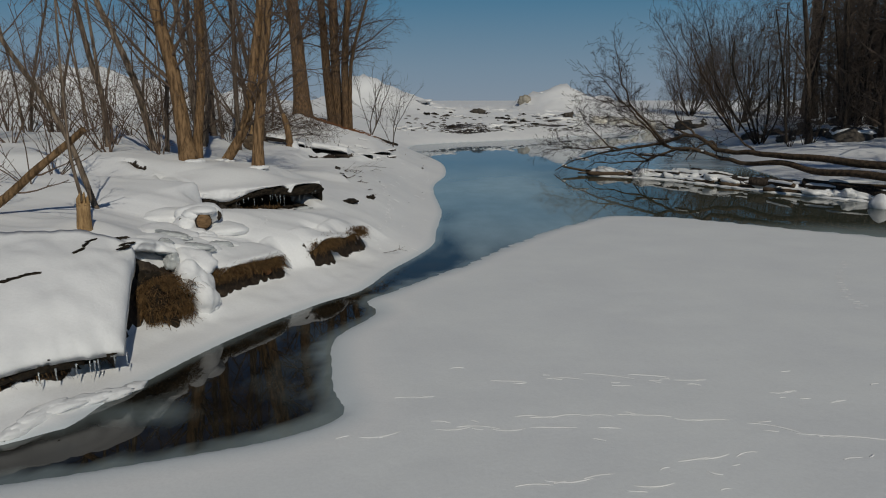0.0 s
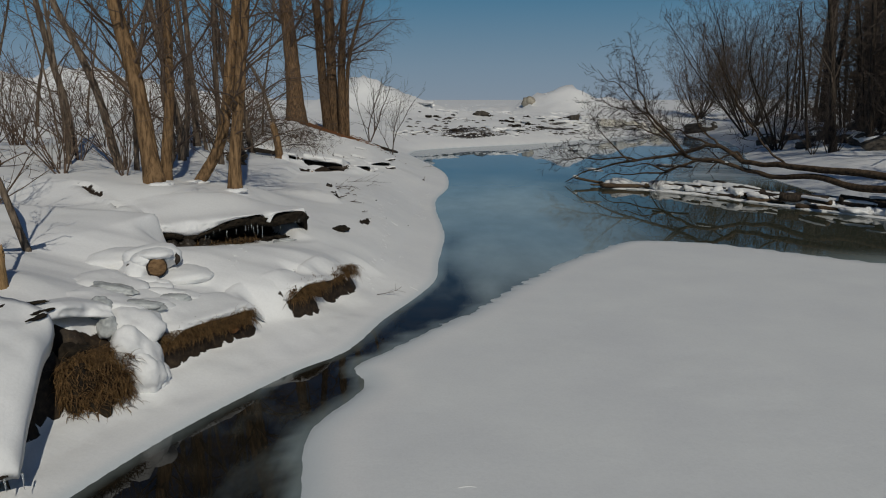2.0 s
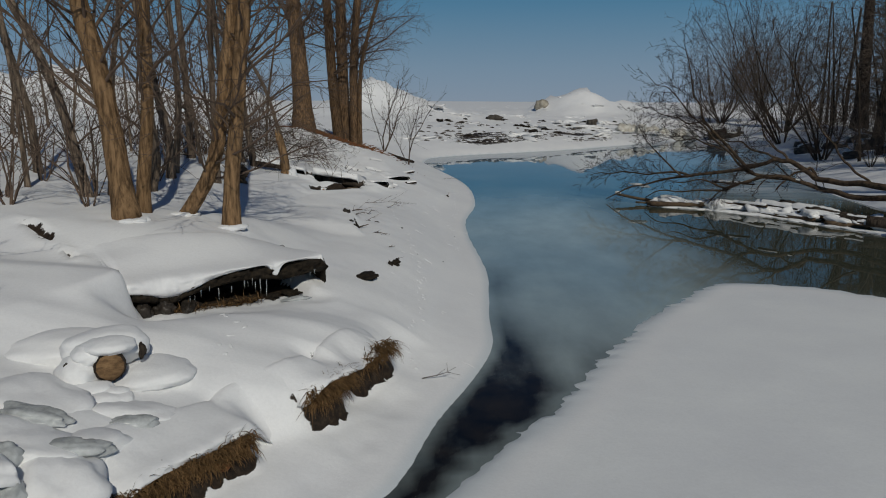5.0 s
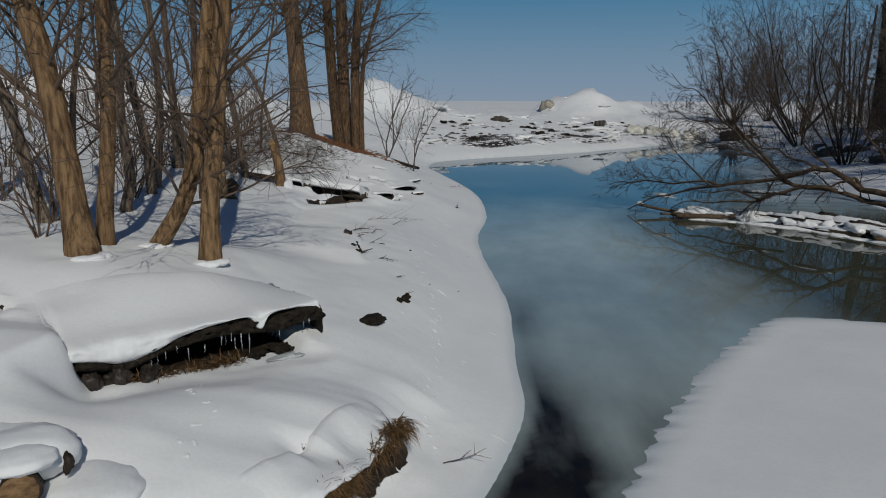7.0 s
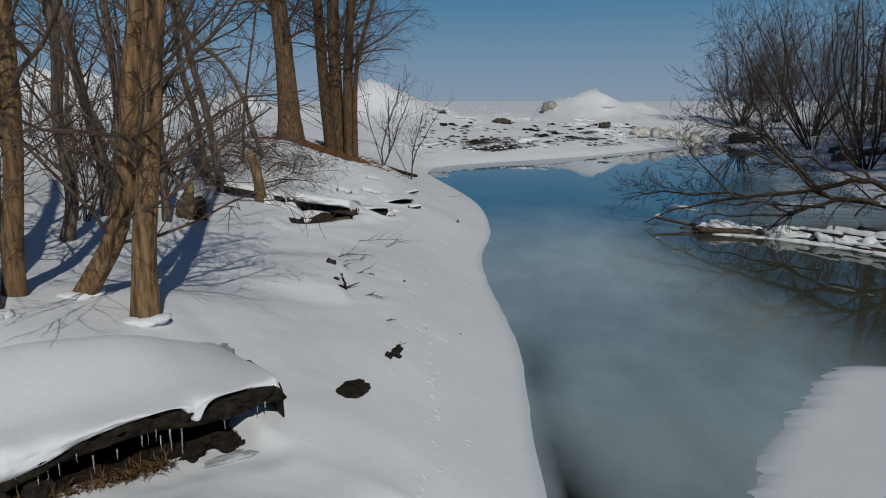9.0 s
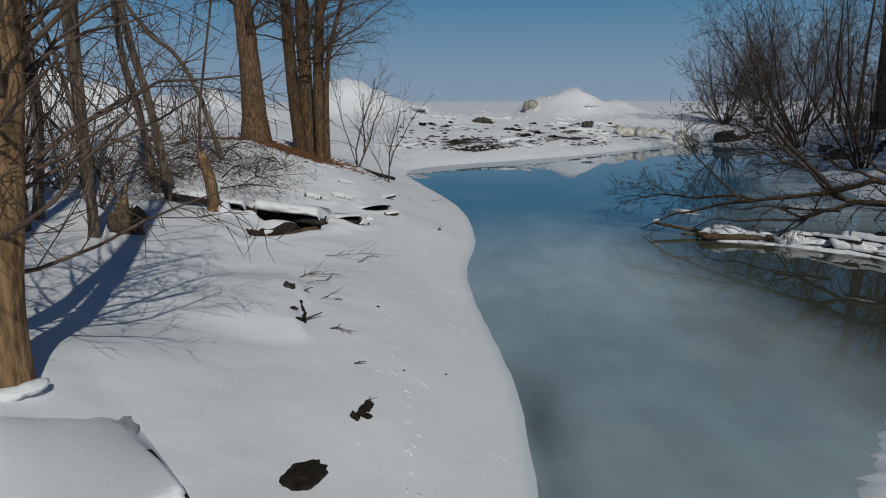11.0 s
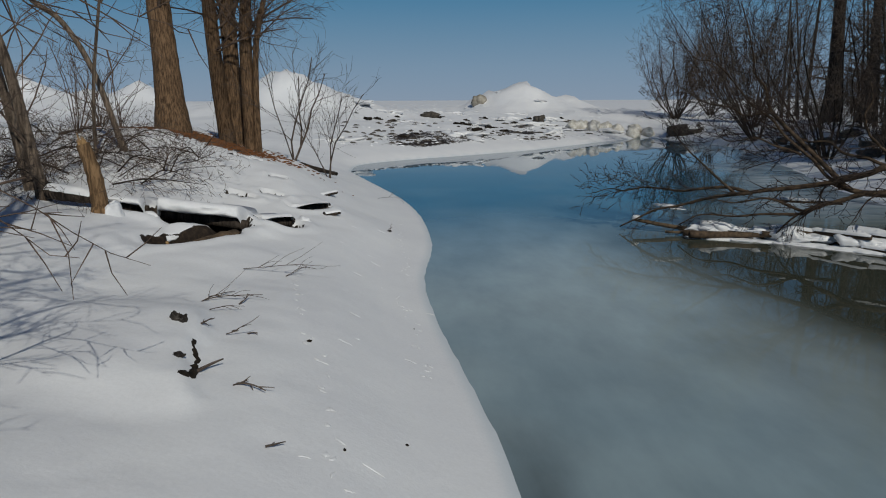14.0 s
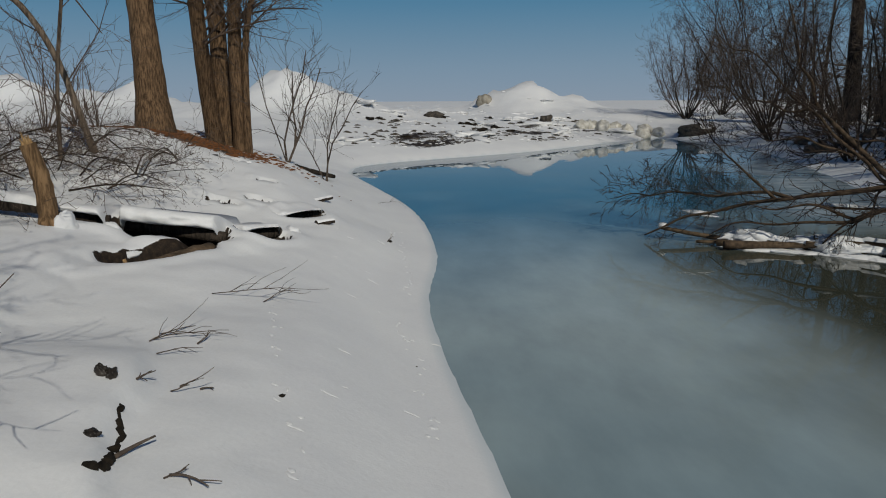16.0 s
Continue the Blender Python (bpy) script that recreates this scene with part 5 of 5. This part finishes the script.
stem_tree([(-6.3, 12.5, 1.9), (-6.67, 12.5, 2.75), (-7.16, 12.5, 3.68), (-7.64, 12.5, 4.49)], 0.055, 0.03, "thin dark tree leaning over the open snow", BARK_GREY, TWIG, 64, limbs=12, limb_len=1.5, grow=2.5, sides=8)

# ---- root wad, stubs and logs further along ----
rootwad = lump("root_wad", (-6.66, 24.6, height_at(-6.66, 24.6) + 0.14), (0.25, 0.2, 0.3), WOOD, "earthy brown root wad of a fallen tree", "root wad", 65, 4, 0.8)
for k in range(11):
    a = k * 0.57 + 0.2
    d = Vector((math.cos(a), -0.3, math.sin(a) * 0.8 + 0.25))
    p = Vector((-6.66, 24.55, height_at(-6.66, 24.6) + 0.18))
    log_thing(p + d * 0.12, p + d * (0.32 + 0.16 * (k * 0.37 % 1)), 0.028, "bent brown root end on the root wad", WOOD if k % 3 else RAW_WOOD, 0, 860 + k, 0.3, name="root", category="root", group="root ends")
log_thing((-6.75, 24.7, 1.95), (-6.7, 24.75, 2.55), 0.09, "pale splintered snag on the root wad", RAW_WOOD, 0, 66, 0.3, name="snag", category="snag")
log_thing((-6.7, 24.8, 2.2), (-8.6, 25.6, 3.9), 0.05, "dark dead limb leaning from the root wad", BARK_GREY, 0, 67, 0.6, name="dead_limb", category="dead limb")
log_thing((-5.98, 27.55, 1.55), (-6.2, 27.62, 2.8), 0.15, "broken leaning tree stub with pale wood", BARK_TAN, 0, 68, 0.7, name="tree_stub", category="tree stub")
for k in range(5):
    log_thing((-6.19 + 0.05 * math.cos(k * 1.3), 27.62 + 0.05 * math.sin(k * 1.3), 2.72), (-6.24 + 0.07 * math.cos(k * 1.3), 27.63 + 0.07 * math.sin(k * 1.3), 2.88 + 0.05 * (k % 3)), 0.04, "pale splinter on a broken tree stub", RAW_WOOD, 0, 680 + k, 0.15, name="splinter", category="splinter", group="stub splinters")
lump("snow_mound", (-5.82, 27.6, height_at(-5.82, 27.6) - 0.02), (0.13, 0.2, 0.22), SNOW, "snow drifted against a broken stub", "snow mound", 604, 4, 0.3, "log snow")
# added log; its dark length stands for shadow and brush here
log_thing((-6.95, 27.9, height_at(-6.95, 27.9) + 0.2), (-6.2, 27.7, height_at(-6.2, 27.7) + 0.2), 0.14, "dark log added in place of shadow and brush behind the stub", BARK_DARK, 0.05, 69)
log_thing((-3.86, 28.35, 0.94), (-5.0, 26.7, 1.06), 0.2, "split brown log in a dark snow hollow", WOOD, 0.0, 70, 0.4, broken=SOIL)
log_thing((-4.0, 28.1, 0.86), (-4.95, 26.55, 1.02), 0.10, "dark wet log under a split brown log", BARK_DARK, 0.0, 72, 0.6)
log_thing((-4.62, 26.75, 0.98), (-4.7, 26.7, 1.26), 0.04, "pale splinter of broken wood beside a log", RAW_WOOD, 0, 71, 0.6, name="splinter", category="splinter")
for k, (x, y, z, sx, sy, sz, rz) in enumerate(((-5.42, 28.25, 1.36, 0.17, 0.2, 0.18, 0.3), (-4.98, 27.5, 1.16, 0.34, 0.16, 0.10, 0.95), (-3.5, 28.6, 0.96, 0.26, 0.34, 0.18, 0.9), (-2.85, 30.3, 0.90, 0.16, 0.2, 0.14, 0.5))):
    lump("snow_mound", (x, y, z), (sx, sy, sz), SNOW, "snow lying between fallen logs", "snow mound", 605 + k, 4, 0.25, "log snow").rotation_euler = (0, 0, rz)
def drifted(lip, inward, depth, thick, crown, seed):
    """A slab of snow bridging a dark gap; an added dark log makes its shade."""
    mid = Vector(lip[0]).lerp(Vector(lip[-1]), 0.5)
    ledge("snow_ledge", lip, inward, depth, thick, SNOW, "thick snow slab bridging a dark gap between logs", "snow ledge", wave=0.05, seed=seed, crown=crown)
    a, b = Vector(lip[0]), Vector(lip[-1])
    inn = Vector((*inward, 0)).normalized()
    log_thing(a + inn * 0.22 - Vector((0, 0, 0.10)), b + inn * 0.22 - Vector((0, 0, 0.10)), 0.12, "dark log added for the shade of the gap beneath a snow slab", BARK_DARK, 0, 880 + seed, 0.85)


drifted([(-5.5, 28.55, 1.52), (-5.1, 28.5, 1.46), (-4.6, 28.5, 1.40), (-4.15, 28.6, 1.33), (-3.8, 28.75, 1.22)], (0.05, 1), 1.5, 0.2, (1.78, 1.48), 2)
drifted([(-6.4, 28.2, 1.70), (-5.95, 28.22, 1.70), (-5.5, 28.3, 1.60)], (-0.1, 1), 0.9, 0.15, (1.88, 1.74), 3)
drifted([(-3.6, 29.2, 1.10), (-3.3, 29.5, 1.15), (-2.95, 29.95, 1.08)], (-0.55, 0.83), 0.8, 0.12, (1.26, 1.18), 5)
drifted([(-3.2, 31.3, 1.05), (-2.8, 31.75, 1.10), (-2.35, 32.5, 1.0)], (-0.62, 0.78), 0.7, 0.1, (1.17, 1.08), 6)
for k, (x, y, ln, q) in enumerate(((-4.4, 31.75, 0.8, -0.3), (-3.78, 32.3, 0.75, -0.35), (-3.85, 33.9, 0.6, -0.3), (-4.95, 35.3, 1.1, 0.4), (-2.56, 34.2, 0.7, 0.9), (-2.3, 31.5, 0.4, 0.5))):
    z = height_at(x, y) + 0.03
    log_thing((x - math.cos(q) * ln / 2, y - math.sin(q) * ln / 2, z), (x + math.cos(q) * ln / 2, y + math.sin(q) * ln / 2, z + 0.03), 0.07, "short dark driftwood piece in the snow", BARK_DARK, 0.02, 75 + k, group="bank driftwood", name="driftwood_log")
log_thing((-3.9, 39.6, height_at(-3.9, 39.6) - 0.1), (-2.7, 41.2, height_at(-2.7, 41.2) + 0.2), 0.09, "dark dead limb on the snowy point", BARK_DARK, 0, 82, name="dead_limb", category="dead limb")
for k in range(60):     # brush pile
    y = rng.uniform(27.8, 34)
    x = rng.uniform(-9.5, -6.1 + 0.12 * (y - 28))
    a = rng.uniform(-2.6, 2.6)
    z = height_at(x, y)
    base = Vector((x, y, z + rng.uniform(0.05, 0.4)))
    grown([base, base + Vector((math.cos(a) * 0.7, math.sin(a) * 0.7, rng.uniform(0.05, 0.4))), base + Vector((math.cos(a) * 1.7, math.sin(a) * 1.7, rng.uniform(-0.25, 0.35)))], rng.uniform(0.009, 0.02), 0.005, "dead branch lying in the brush pile", BARK_DARK, rng.choice((TWIG, TWIG_DARK)), 800 + k, limbs=16, limb_len=0.9, lift=-0.03, fine=0.005, name="dead_branch", category="dead branch", group="brush pile", flare=0, sink=0, sides=6, first=0.1)


# ---- sticks and small things lying on the snow ----
def stick(x, y, length, deg, label, seed, r=0.012, fork=3, tilt=0.15, curve=0.1):
    rng2 = random.Random(seed)
    z = height_at(x, y) + 0.01
    thing = empty_thing("stick", (x, y, z), label, "stick", "sticks on the snow")
    w = Wood()
    a = radians(deg)
    way = Vector((math.cos(a), math.sin(a), tilt))
    pts, radii = bend(rng2, Vector((0, 0, 0)), way, length, r, r * 0.4, 7, curve, -tilt / 6)
    w.tube(pts, radii, 6)
    w.link("twig", TWIG_DARK, thing)
    for k in range(fork):
        i = rng2.randrange(1, 6)
        d = (pts[i + 1] - pts[i]).normalized()
        p2, r2 = bend(rng2, pts[i], aside(rng2, d, 0.7) + Vector((0, 0, 0.2)), length * rng2.uniform(0.25, 0.5), r * 0.6, r * 0.25, 5, curve, -0.04)
        side = Wood()
        side.tube(p2, r2, 5)
        side.link("side_twig", TWIG_DARK, thing)
    return thing


for k, (x, y, ln, deg, fk) in enumerate(((-2.62, 21.25, 0.34, 62, 4), (-2.6, 21.3, 0.3, -15, 3), (-2.98, 21.42, 0.3, 48, 0), (-3.48, 23.78, 1.1, 72, 4), (-3.46, 23.85, 0.8, 40, 3), (-3.33, 25.78, 1.5, 4, 6), (-2.7, 25.85, 0.9, 62, 3), (-3.45, 24.06, 0.35, 5, 1),
                                          (-3.3, 23.4, 0.45, 25, 2), (-3.05, 23.9, 0.24, 65, 2), (-2.95, 22.6, 0.42, 2, 1), (-2.91, 22.74, 0.16, 50, 1), (-2.75, 22.75, 0.12, 30, 1), (-3.18, 22.5, 0.18, 45, 3), (-1.2, 38.6, 0.9, -25, 3), (-1.0, 32.1, 0.3, 75, 1), (-1.3, 14.85, 0.5, 15, 3),
                                          (-2.2, 20.3, 0.16, 20, 1), (-2.02, 19.1, 0.25, 60, 2), (-4.1, 27.4, 0.6, 55, 3))):
    stick(x, y, ln, deg, "dark bare twig lying on the snow", 600 + k, 0.02 if k == 2 else 0.007 if ln > 0.3 else 0.011, fk)
for k, (x, y, s2) in enumerate(((-2.0, 19.02, 0.05), (-1.96, 19.15, 0.06), (-2.05, 18.9, 0.05), (-1.93, 19.28, 0.045))):
    lump("clod", (x, y, height_at(x, y) + 0.02), (s2, s2 * 0.8, s2 * 1.1), SOIL, "charred dark knot of roots on the snow", "root knot", 650 + k, 3, 0.8, "root knots")
lump("turf_mat", (-2.36, 17.6, height_at(-2.36, 17.6) + 0.02), (0.26, 0.17, 0.07), SOIL, "dark patch of matted turf bare of snow", "turf patch", 640, 4, 0.35)
for k, (x, y, s) in enumerate(((-1.95, 19.0, 0.06), (-0.95, 32.2, 0.06), (-1.05, 21.2, 0.02), (-1.6, 20.6, 0.02), (-2.1, 23.0, 0.03), (-0.75, 25.2, 0.015))):
    lump("clod", (x, y, height_at(x, y) + s * 0.2), (s, s * 0.7, s * 0.5), SOIL, "small dark clod in the snow", "earth clod", 630 + k, 3, 0.45, "snow clods")

CRACK = ((-3.17, 22.12, 0.03, 0.09), (-3.13, 21.95, 0.025, 0.07), (-3.06, 21.75, 0.03, 0.09), (-3.03, 21.6, 0.035, 0.10), (-3.01, 21.45, 0.04, 0.10), (-2.98, 21.3, 0.05, 0.10), (-2.98, 21.17, 0.06, 0.08), (-3.05, 21.1, 0.05, 0.05), (-3.1, 21.55, 0.05, 0.05))
rim = rounded_line([(x, y) for x, y, sx, sz in CRACK[:8]], 5)
crack = empty_thing("earth_bank", foot(CRACK[4][0], CRACK[4][1]), "dark crack of bare earth beside drifted snow", "bare earth")
w = Wood()
jr = random.Random(84)
w.tube([Vector((x + jr.gauss(0, 0.012), y, height_at(x, y) + jr.uniform(-0.012, 0.006))) - crack.location for x, y in rim], [(0.022 + 0.022 * k / len(rim)) * jr.uniform(0.5, 1.25) for k in range(len(rim))], 8)
w.link("crack", SOIL, crack)
# no hole is dug here; dark lumps stand in for it
for k, (x, y, sz) in enumerate(((-3.42, 22.44, 0.07), (-3.34, 22.43, 0.06), (-3.15, 21.52, 0.03))):
    lump("clod", (x, y, height_at(x, y) + 0.01), (0.06, 0.04, sz), WET_ROCK, "dark lump standing in for a hole in the snow", "earth clod", 850 + k, 4, 0.5, "hole lining")
EDGE = [(-4.49, 6.57), (-4.35, 7.02), (-4.15, 7.3), (-3.92, 7.56), (-3.76, 7.81)]
for k in range(11):
    u = k / 11 * (len(EDGE) - 1)
    i = int(u)
    (ax, ay), (bx, by) = EDGE[i], EDGE[i + 1]
    x, y = ax + (bx - ax) * (u - i) + rng.gauss(0, 0.02), ay + (by - ay) * (u - i) + rng.gauss(0, 0.02)
    lump("earth_bank", (x, y, height_at(x, y) - 0.01), (rng.uniform(0.06, 0.17), 0.03, rng.uniform(0.03, 0.06)), SOIL, "dark broken edge of the snowy ice shelf", "bare earth", 900 + k, 3, 0.6, "shelf edges").rotation_euler = (0, 0, math.atan2(by - ay, bx - ax) + rng.gauss(0, 0.2))
    lump("snow_lump", (x + 0.03, y + 0.09, height_at(x, y) + 0.01), (rng.uniform(0.2, 0.32), 0.11, 0.055), SNOW, "crumbled snow on the ice shelf's edge", "snow lump", 920 + k, 3, 0.35, "shelf snow").rotation_euler = (0, 0, math.atan2(by - ay, bx - ax))

# ---- the far beach ----
rng = random.Random(77)
for k in range(34):
    x = rng.uniform(-3, 20)
    y = 58 + 0.75 * max(0, x) + rng.uniform(3, 20)
    s = rng.uniform(0.12, 0.32)
    lump("driftwood_clump", (x, y, height_at(x, y) + s * 0.1), (s * rng.uniform(0.9, 2.0), s, s * 0.45), rng.choice((ROCK, SOIL, SOIL)), "dark driftwood and stone clump on the icy beach", "driftwood", 660 + k, 3, 1.1, "beach clumps")
lump("boulder", (4.0, 79.7, height_at(4.0, 79.7) + 0.12), (0.65, 0.4, 0.36), ROCK, "dark boulder on the icy beach", "boulder", 641, 3, 0.9)
lump("boulder", (14.3, 80.6, height_at(14.3, 80.6) + 0.25), (0.55, 0.4, 0.36), ROCK, "dark boulder on the icy beach", "boulder", 642, 3, 0.9)
for k in range(22):
    x = rng.uniform(-6, 22)
    y = 60 + 0.75 * max(0, x) + rng.uniform(0, 24)
    s = rng.uniform(0.4, 1.3)
    lump("snow_hummock", (x, y, height_at(x, y) - 0.1 * s), (s * 1.5, s, s * 0.28), SNOW, "low hummock of shore ice under snow", "snow hummock", 700 + k, 4, 0.9, "beach hummocks")
# steep nose of the ice hill; tan ice darkened for its shadowed face
lump("ice_block", (11.3, 99.0, height_at(11.6, 99.4) + 0.1), (0.9, 0.7, 0.85), SHADED_TAN_ICE, "sand-stained ice nose of the hill, its face's shadow in the colour", "ice block", 643, 3, 0.3)
for k in range(9):
    x = 17 + 0.9 * k
    y = 77.5 + rng.uniform(0, 2.5)
    lump("ice_block", (x, y, height_at(x, y) + 0.1), (rng.uniform(0.5, 1.0), 0.6, rng.uniform(0.4, 0.8)), OCHRE_ICE, "sand-stained ice block on the shore", "ice block", 760 + k, 3, 0.4, "shore ice blocks")

# ---- wind crests and animal tracks on the snow ----
def crests(name, rows, label, category, seed, high=0.012):
    """Low pointed ridges of loose snow: rows of x, y, length, width, degrees."""
    rng2 = random.Random(seed)
    v, f = [], []
    for x, y, ln, wd, deg in rows:
        c, s = math.cos(radians(deg)), math.sin(radians(deg))
        base, n = len(v), 6
        bow = rng2.uniform(-0.15, 0.15) * ln
        for k in range(n + 1):
            u = k / n - 0.5
            w2 = wd * (1 - (2 * u) ** 2) ** 0.5 * rng2.uniform(0.6, 1.2) + 0.001
            px, py = u * ln, bow * (1 - 4 * u * u)
            for e, h in ((-1, 0), (rng2.uniform(-0.2, 0.5), 1), (1, 0)):
                gx, gy = x + px * c - (py + e * w2) * s, y + px * s + (py + e * w2) * c
                v.append((gx, gy, h * high * rng2.uniform(0.6, 1.3) * (1 - (2 * u) ** 4) - 0.004 * (1 - h)))
        for k in range(n):
            for e in range(2):
                i = base + 3 * k + e
                f.append((i, i + 3, i + 4, i + 1))
    me = bpy.data.meshes.new(name)
    xs, ys = np.array([p[0] for p in v]), np.array([p[1] for p in v])
    hs = ground_height(xs, ys, *shore_field(xs, ys)) + 0.006
    me.from_pydata([(p[0], p[1], p[2] + h) for p, h in zip(v, hs)], [], f)
    me.polygons.foreach_set("use_smooth", np.ones(len(me.polygons), bool))
    me.materials.append(SNOW)
    return tagged(new(name, me), label, category, kind="stuff")


rng = random.Random(91)
rows = []
STREAKS = ((0.57, 6.74, 1.3, 0), (1.6, 6.98, 1.8, 2), (2.8, 6.89, 0.6, -4), (2.6, 6.12, 0.85, 15), (1.1, 5.7, 0.95, 11), (2.04, 8.1, 0.45, -15), (1.46, 8.0, 0.34, -5), (2.16, 7.81, 0.24, 0), (-0.66, 6.6, 0.35, 15), (-0.4, 7.5, 0.3, 5), (0.8, 7.95, 0.28, 0),
           (2.54, 8.13, 0.34, -8), (3.03, 8.03, 0.28, 0), (3.98, 7.62, 0.3, -4), (3.44, 6.68, 0.5, -20), (4.07, 6.5, 0.8, -8), (4.5, 7.35, 0.22, 10), (1.9, 5.6, 0.35, 10), (0.0, 6.88, 0.25, -10), (1.74, 6.68, 0.22, -10), (3.92, 6.05, 0.2, 10))
for x, y, ln, deg in STREAKS:
    n = max(1, int(ln / 0.28))
    for k in range(n):
        u = (k + 0.5) / n - 0.5 + rng.gauss(0, 0.05)
        rows.append((x + u * ln, y + u * ln * math.sin(radians(deg)) + rng.gauss(0, 0.02), ln / n * rng.uniform(0.8, 1.5), 0.004 + 0.008 * rng.random(), deg + rng.gauss(0, 5)))
    for k in range(1):
        rows.append((x + rng.gauss(0, 0.25), y + rng.gauss(0, 0.08), rng.uniform(0.06, 0.18), rng.uniform(0.004, 0.009), deg + rng.gauss(0, 16)))
for k in range(16):
    rows.append((rng.uniform(-0.8, 5.5), rng.uniform(5.2, 8.6), rng.uniform(0.05, 0.18), rng.uniform(0.004, 0.010), rng.gauss(0, 12)))
for a, b in zip(((8.49, 14.31), (7.7, 13.11), (7.26, 12.28), (7.02, 11.48)), ((7.7, 13.11), (7.26, 12.28), (7.02, 11.48), (6.88, 10.89))):
    for k in range(5):
        u = k / 5
        rows.append((a[0] + (b[0] - a[0]) * u + rng.gauss(0, 0.05), a[1] + (b[1] - a[1]) * u, 0.12, 0.03, rng.gauss(0, 20)))
crests("snow_crests", rows, "low bright wind crests on the grey snow crust", "snow crests", 1, 0.0045)
rows = []
TRAILS = (((-3.94, 14.6), (-3.58, 14.1), (-3.54, 13.52), (-3.46, 13.0)), ((-2.64, 25.84), (-1.9, 22.0), (-1.47, 19.2), (-1.46, 18.4), (-1.22, 17.7), (-0.62, 17.5)), ((-1.22, 27.5), (-0.83, 26.4), (-0.67, 25.26), (-0.77, 24.33), (-0.65, 23.53), (-0.74, 22.87)),
          ((-1.53, 15.0), (-1.4, 17.0), (-1.45, 19.3)), ((-0.75, 28.5), (-0.6, 31.0), (-0.9, 34.0)))
for line in TRAILS:
    for (ax, ay), (bx, by) in zip(line[:-1], line[1:]):
        n = max(2, int(math.hypot(bx - ax, by - ay) / 0.13))
        for k in range(n):
            u = k / n
            if rng.random() < 0.6:
                rows.append((ax + (bx - ax) * u + rng.gauss(0, 0.06), ay + (by - ay) * u + rng.gauss(0, 0.08), rng.uniform(0.05, 0.13), rng.uniform(0.012, 0.035), math.degrees(math.atan2(by - ay, bx - ax)) + rng.gauss(0, 35)))
for k in range(22):
    y = rng.uniform(13, 34)
    rows.append((rng.uniform(-2.2, -0.35), y, rng.uniform(0.05, 0.2), rng.uniform(0.008, 0.02), rng.gauss(10, 25)))
crests("animal_tracks", rows, "loose snow thrown up along small animal tracks", "animal tracks", 2, 0.007)


def rubble(name, spots, mat, label, category, seed, tall=0.6, soft=False):
    """Many small angular blocks in one mesh: spots of x, y, size."""
    rng2 = random.Random(seed)
    v, f = [], []
    for x, y, s in spots:
        z = height_at(x, y) - 0.1 * s
        base, n = len(v), 5
        a0 = rng2.uniform(0, 6.28)
        for ring, (rr, zz) in enumerate(((1.0, 0.0), (0.8, tall * 0.6), (0.35, tall))):
            for k in range(n):
                a = a0 + 6.283 * k / n + rng2.gauss(0, 0.25)
                r = s * rr * rng2.uniform(0.6, 1.3)
                v.append((x + math.cos(a) * r * 1.3, y + math.sin(a) * r * 0.8, z + s * zz * rng2.uniform(0.6, 1.3)))
        for ring in range(2):
            for k in range(n):
                i, j = base + ring * n + k, base + ring * n + (k + 1) % n
                f.append((i, j, j + n, i + n))
        f.append(tuple(base + 2 * n + k for k in range(n)))
    me = bpy.data.meshes.new(name)
    me.from_pydata(v, [], f)
    me.polygons.foreach_set("use_smooth", np.full(len(me.polygons), soft))
    me.materials.append(mat)
    return tagged(new(name, me), label, category, kind="stuff")


rng = random.Random(17)
spots = []
for k in range(2500):       # broken lake ice out to the horizon
    y = 84 + 460 * rng.random() ** 1.9
    spots.append((rng.uniform(-0.75, 0.55) * y, y, rng.uniform(0.10, 0.36) * (0.5 + y / 260)))
rubble("lake_ice_rubble", spots, SNOW, "broken white lake ice reaching to the horizon", "ice rubble", 3, 0.35, True)
spots = [(rng.uniform(-6, 22), 0, rng.uniform(0.06, 0.2)) for k in range(260)]
spots = [(x, 59 + 0.75 * max(0, x) + abs(rng.gauss(4, 9)), s) for x, y, s in spots]
rubble("beach_ice_rubble", spots, SNOW, "small lumps of shore ice along the beach", "ice rubble", 4, 0.4, True)
spots = [(rng.uniform(-4, 19), 0, rng.uniform(0.06, 0.28)) for k in range(190)]
spots = [(x, 59.5 + 0.75 * max(0, x) + abs(rng.gauss(3, 6)), s) for x, y, s in spots]
rubble("beach_debris", spots, ROCK, "dark driftwood and gravel scattered on the icy beach", "beach debris", 5, 0.45)
# shadow of a small snow ledge, added as a flat grey lump
lump("ice_plate", (-3.78, 17.44, height_at(-3.78, 17.44) + 0.01), (0.3, 0.1, 0.06), ICE_DIRTY, "flat grey lump painted as a small snow ledge's shadow", "ice plate", 598, 3, 0.4)
spots = [(rng.gauss(-6.3, 1.2), rng.gauss(37.8, 0.8), rng.uniform(0.03, 0.09)) for k in range(1100)] + [(rng.gauss(-7.8, 1.0), rng.gauss(37.2, 0.8), rng.uniform(0.04, 0.10)) for k in range(300)]
rubble("leaf_litter", spots, LEAVES, "rusty brown leaf litter round the tall trunks", "leaf litter", 6, 0.4)
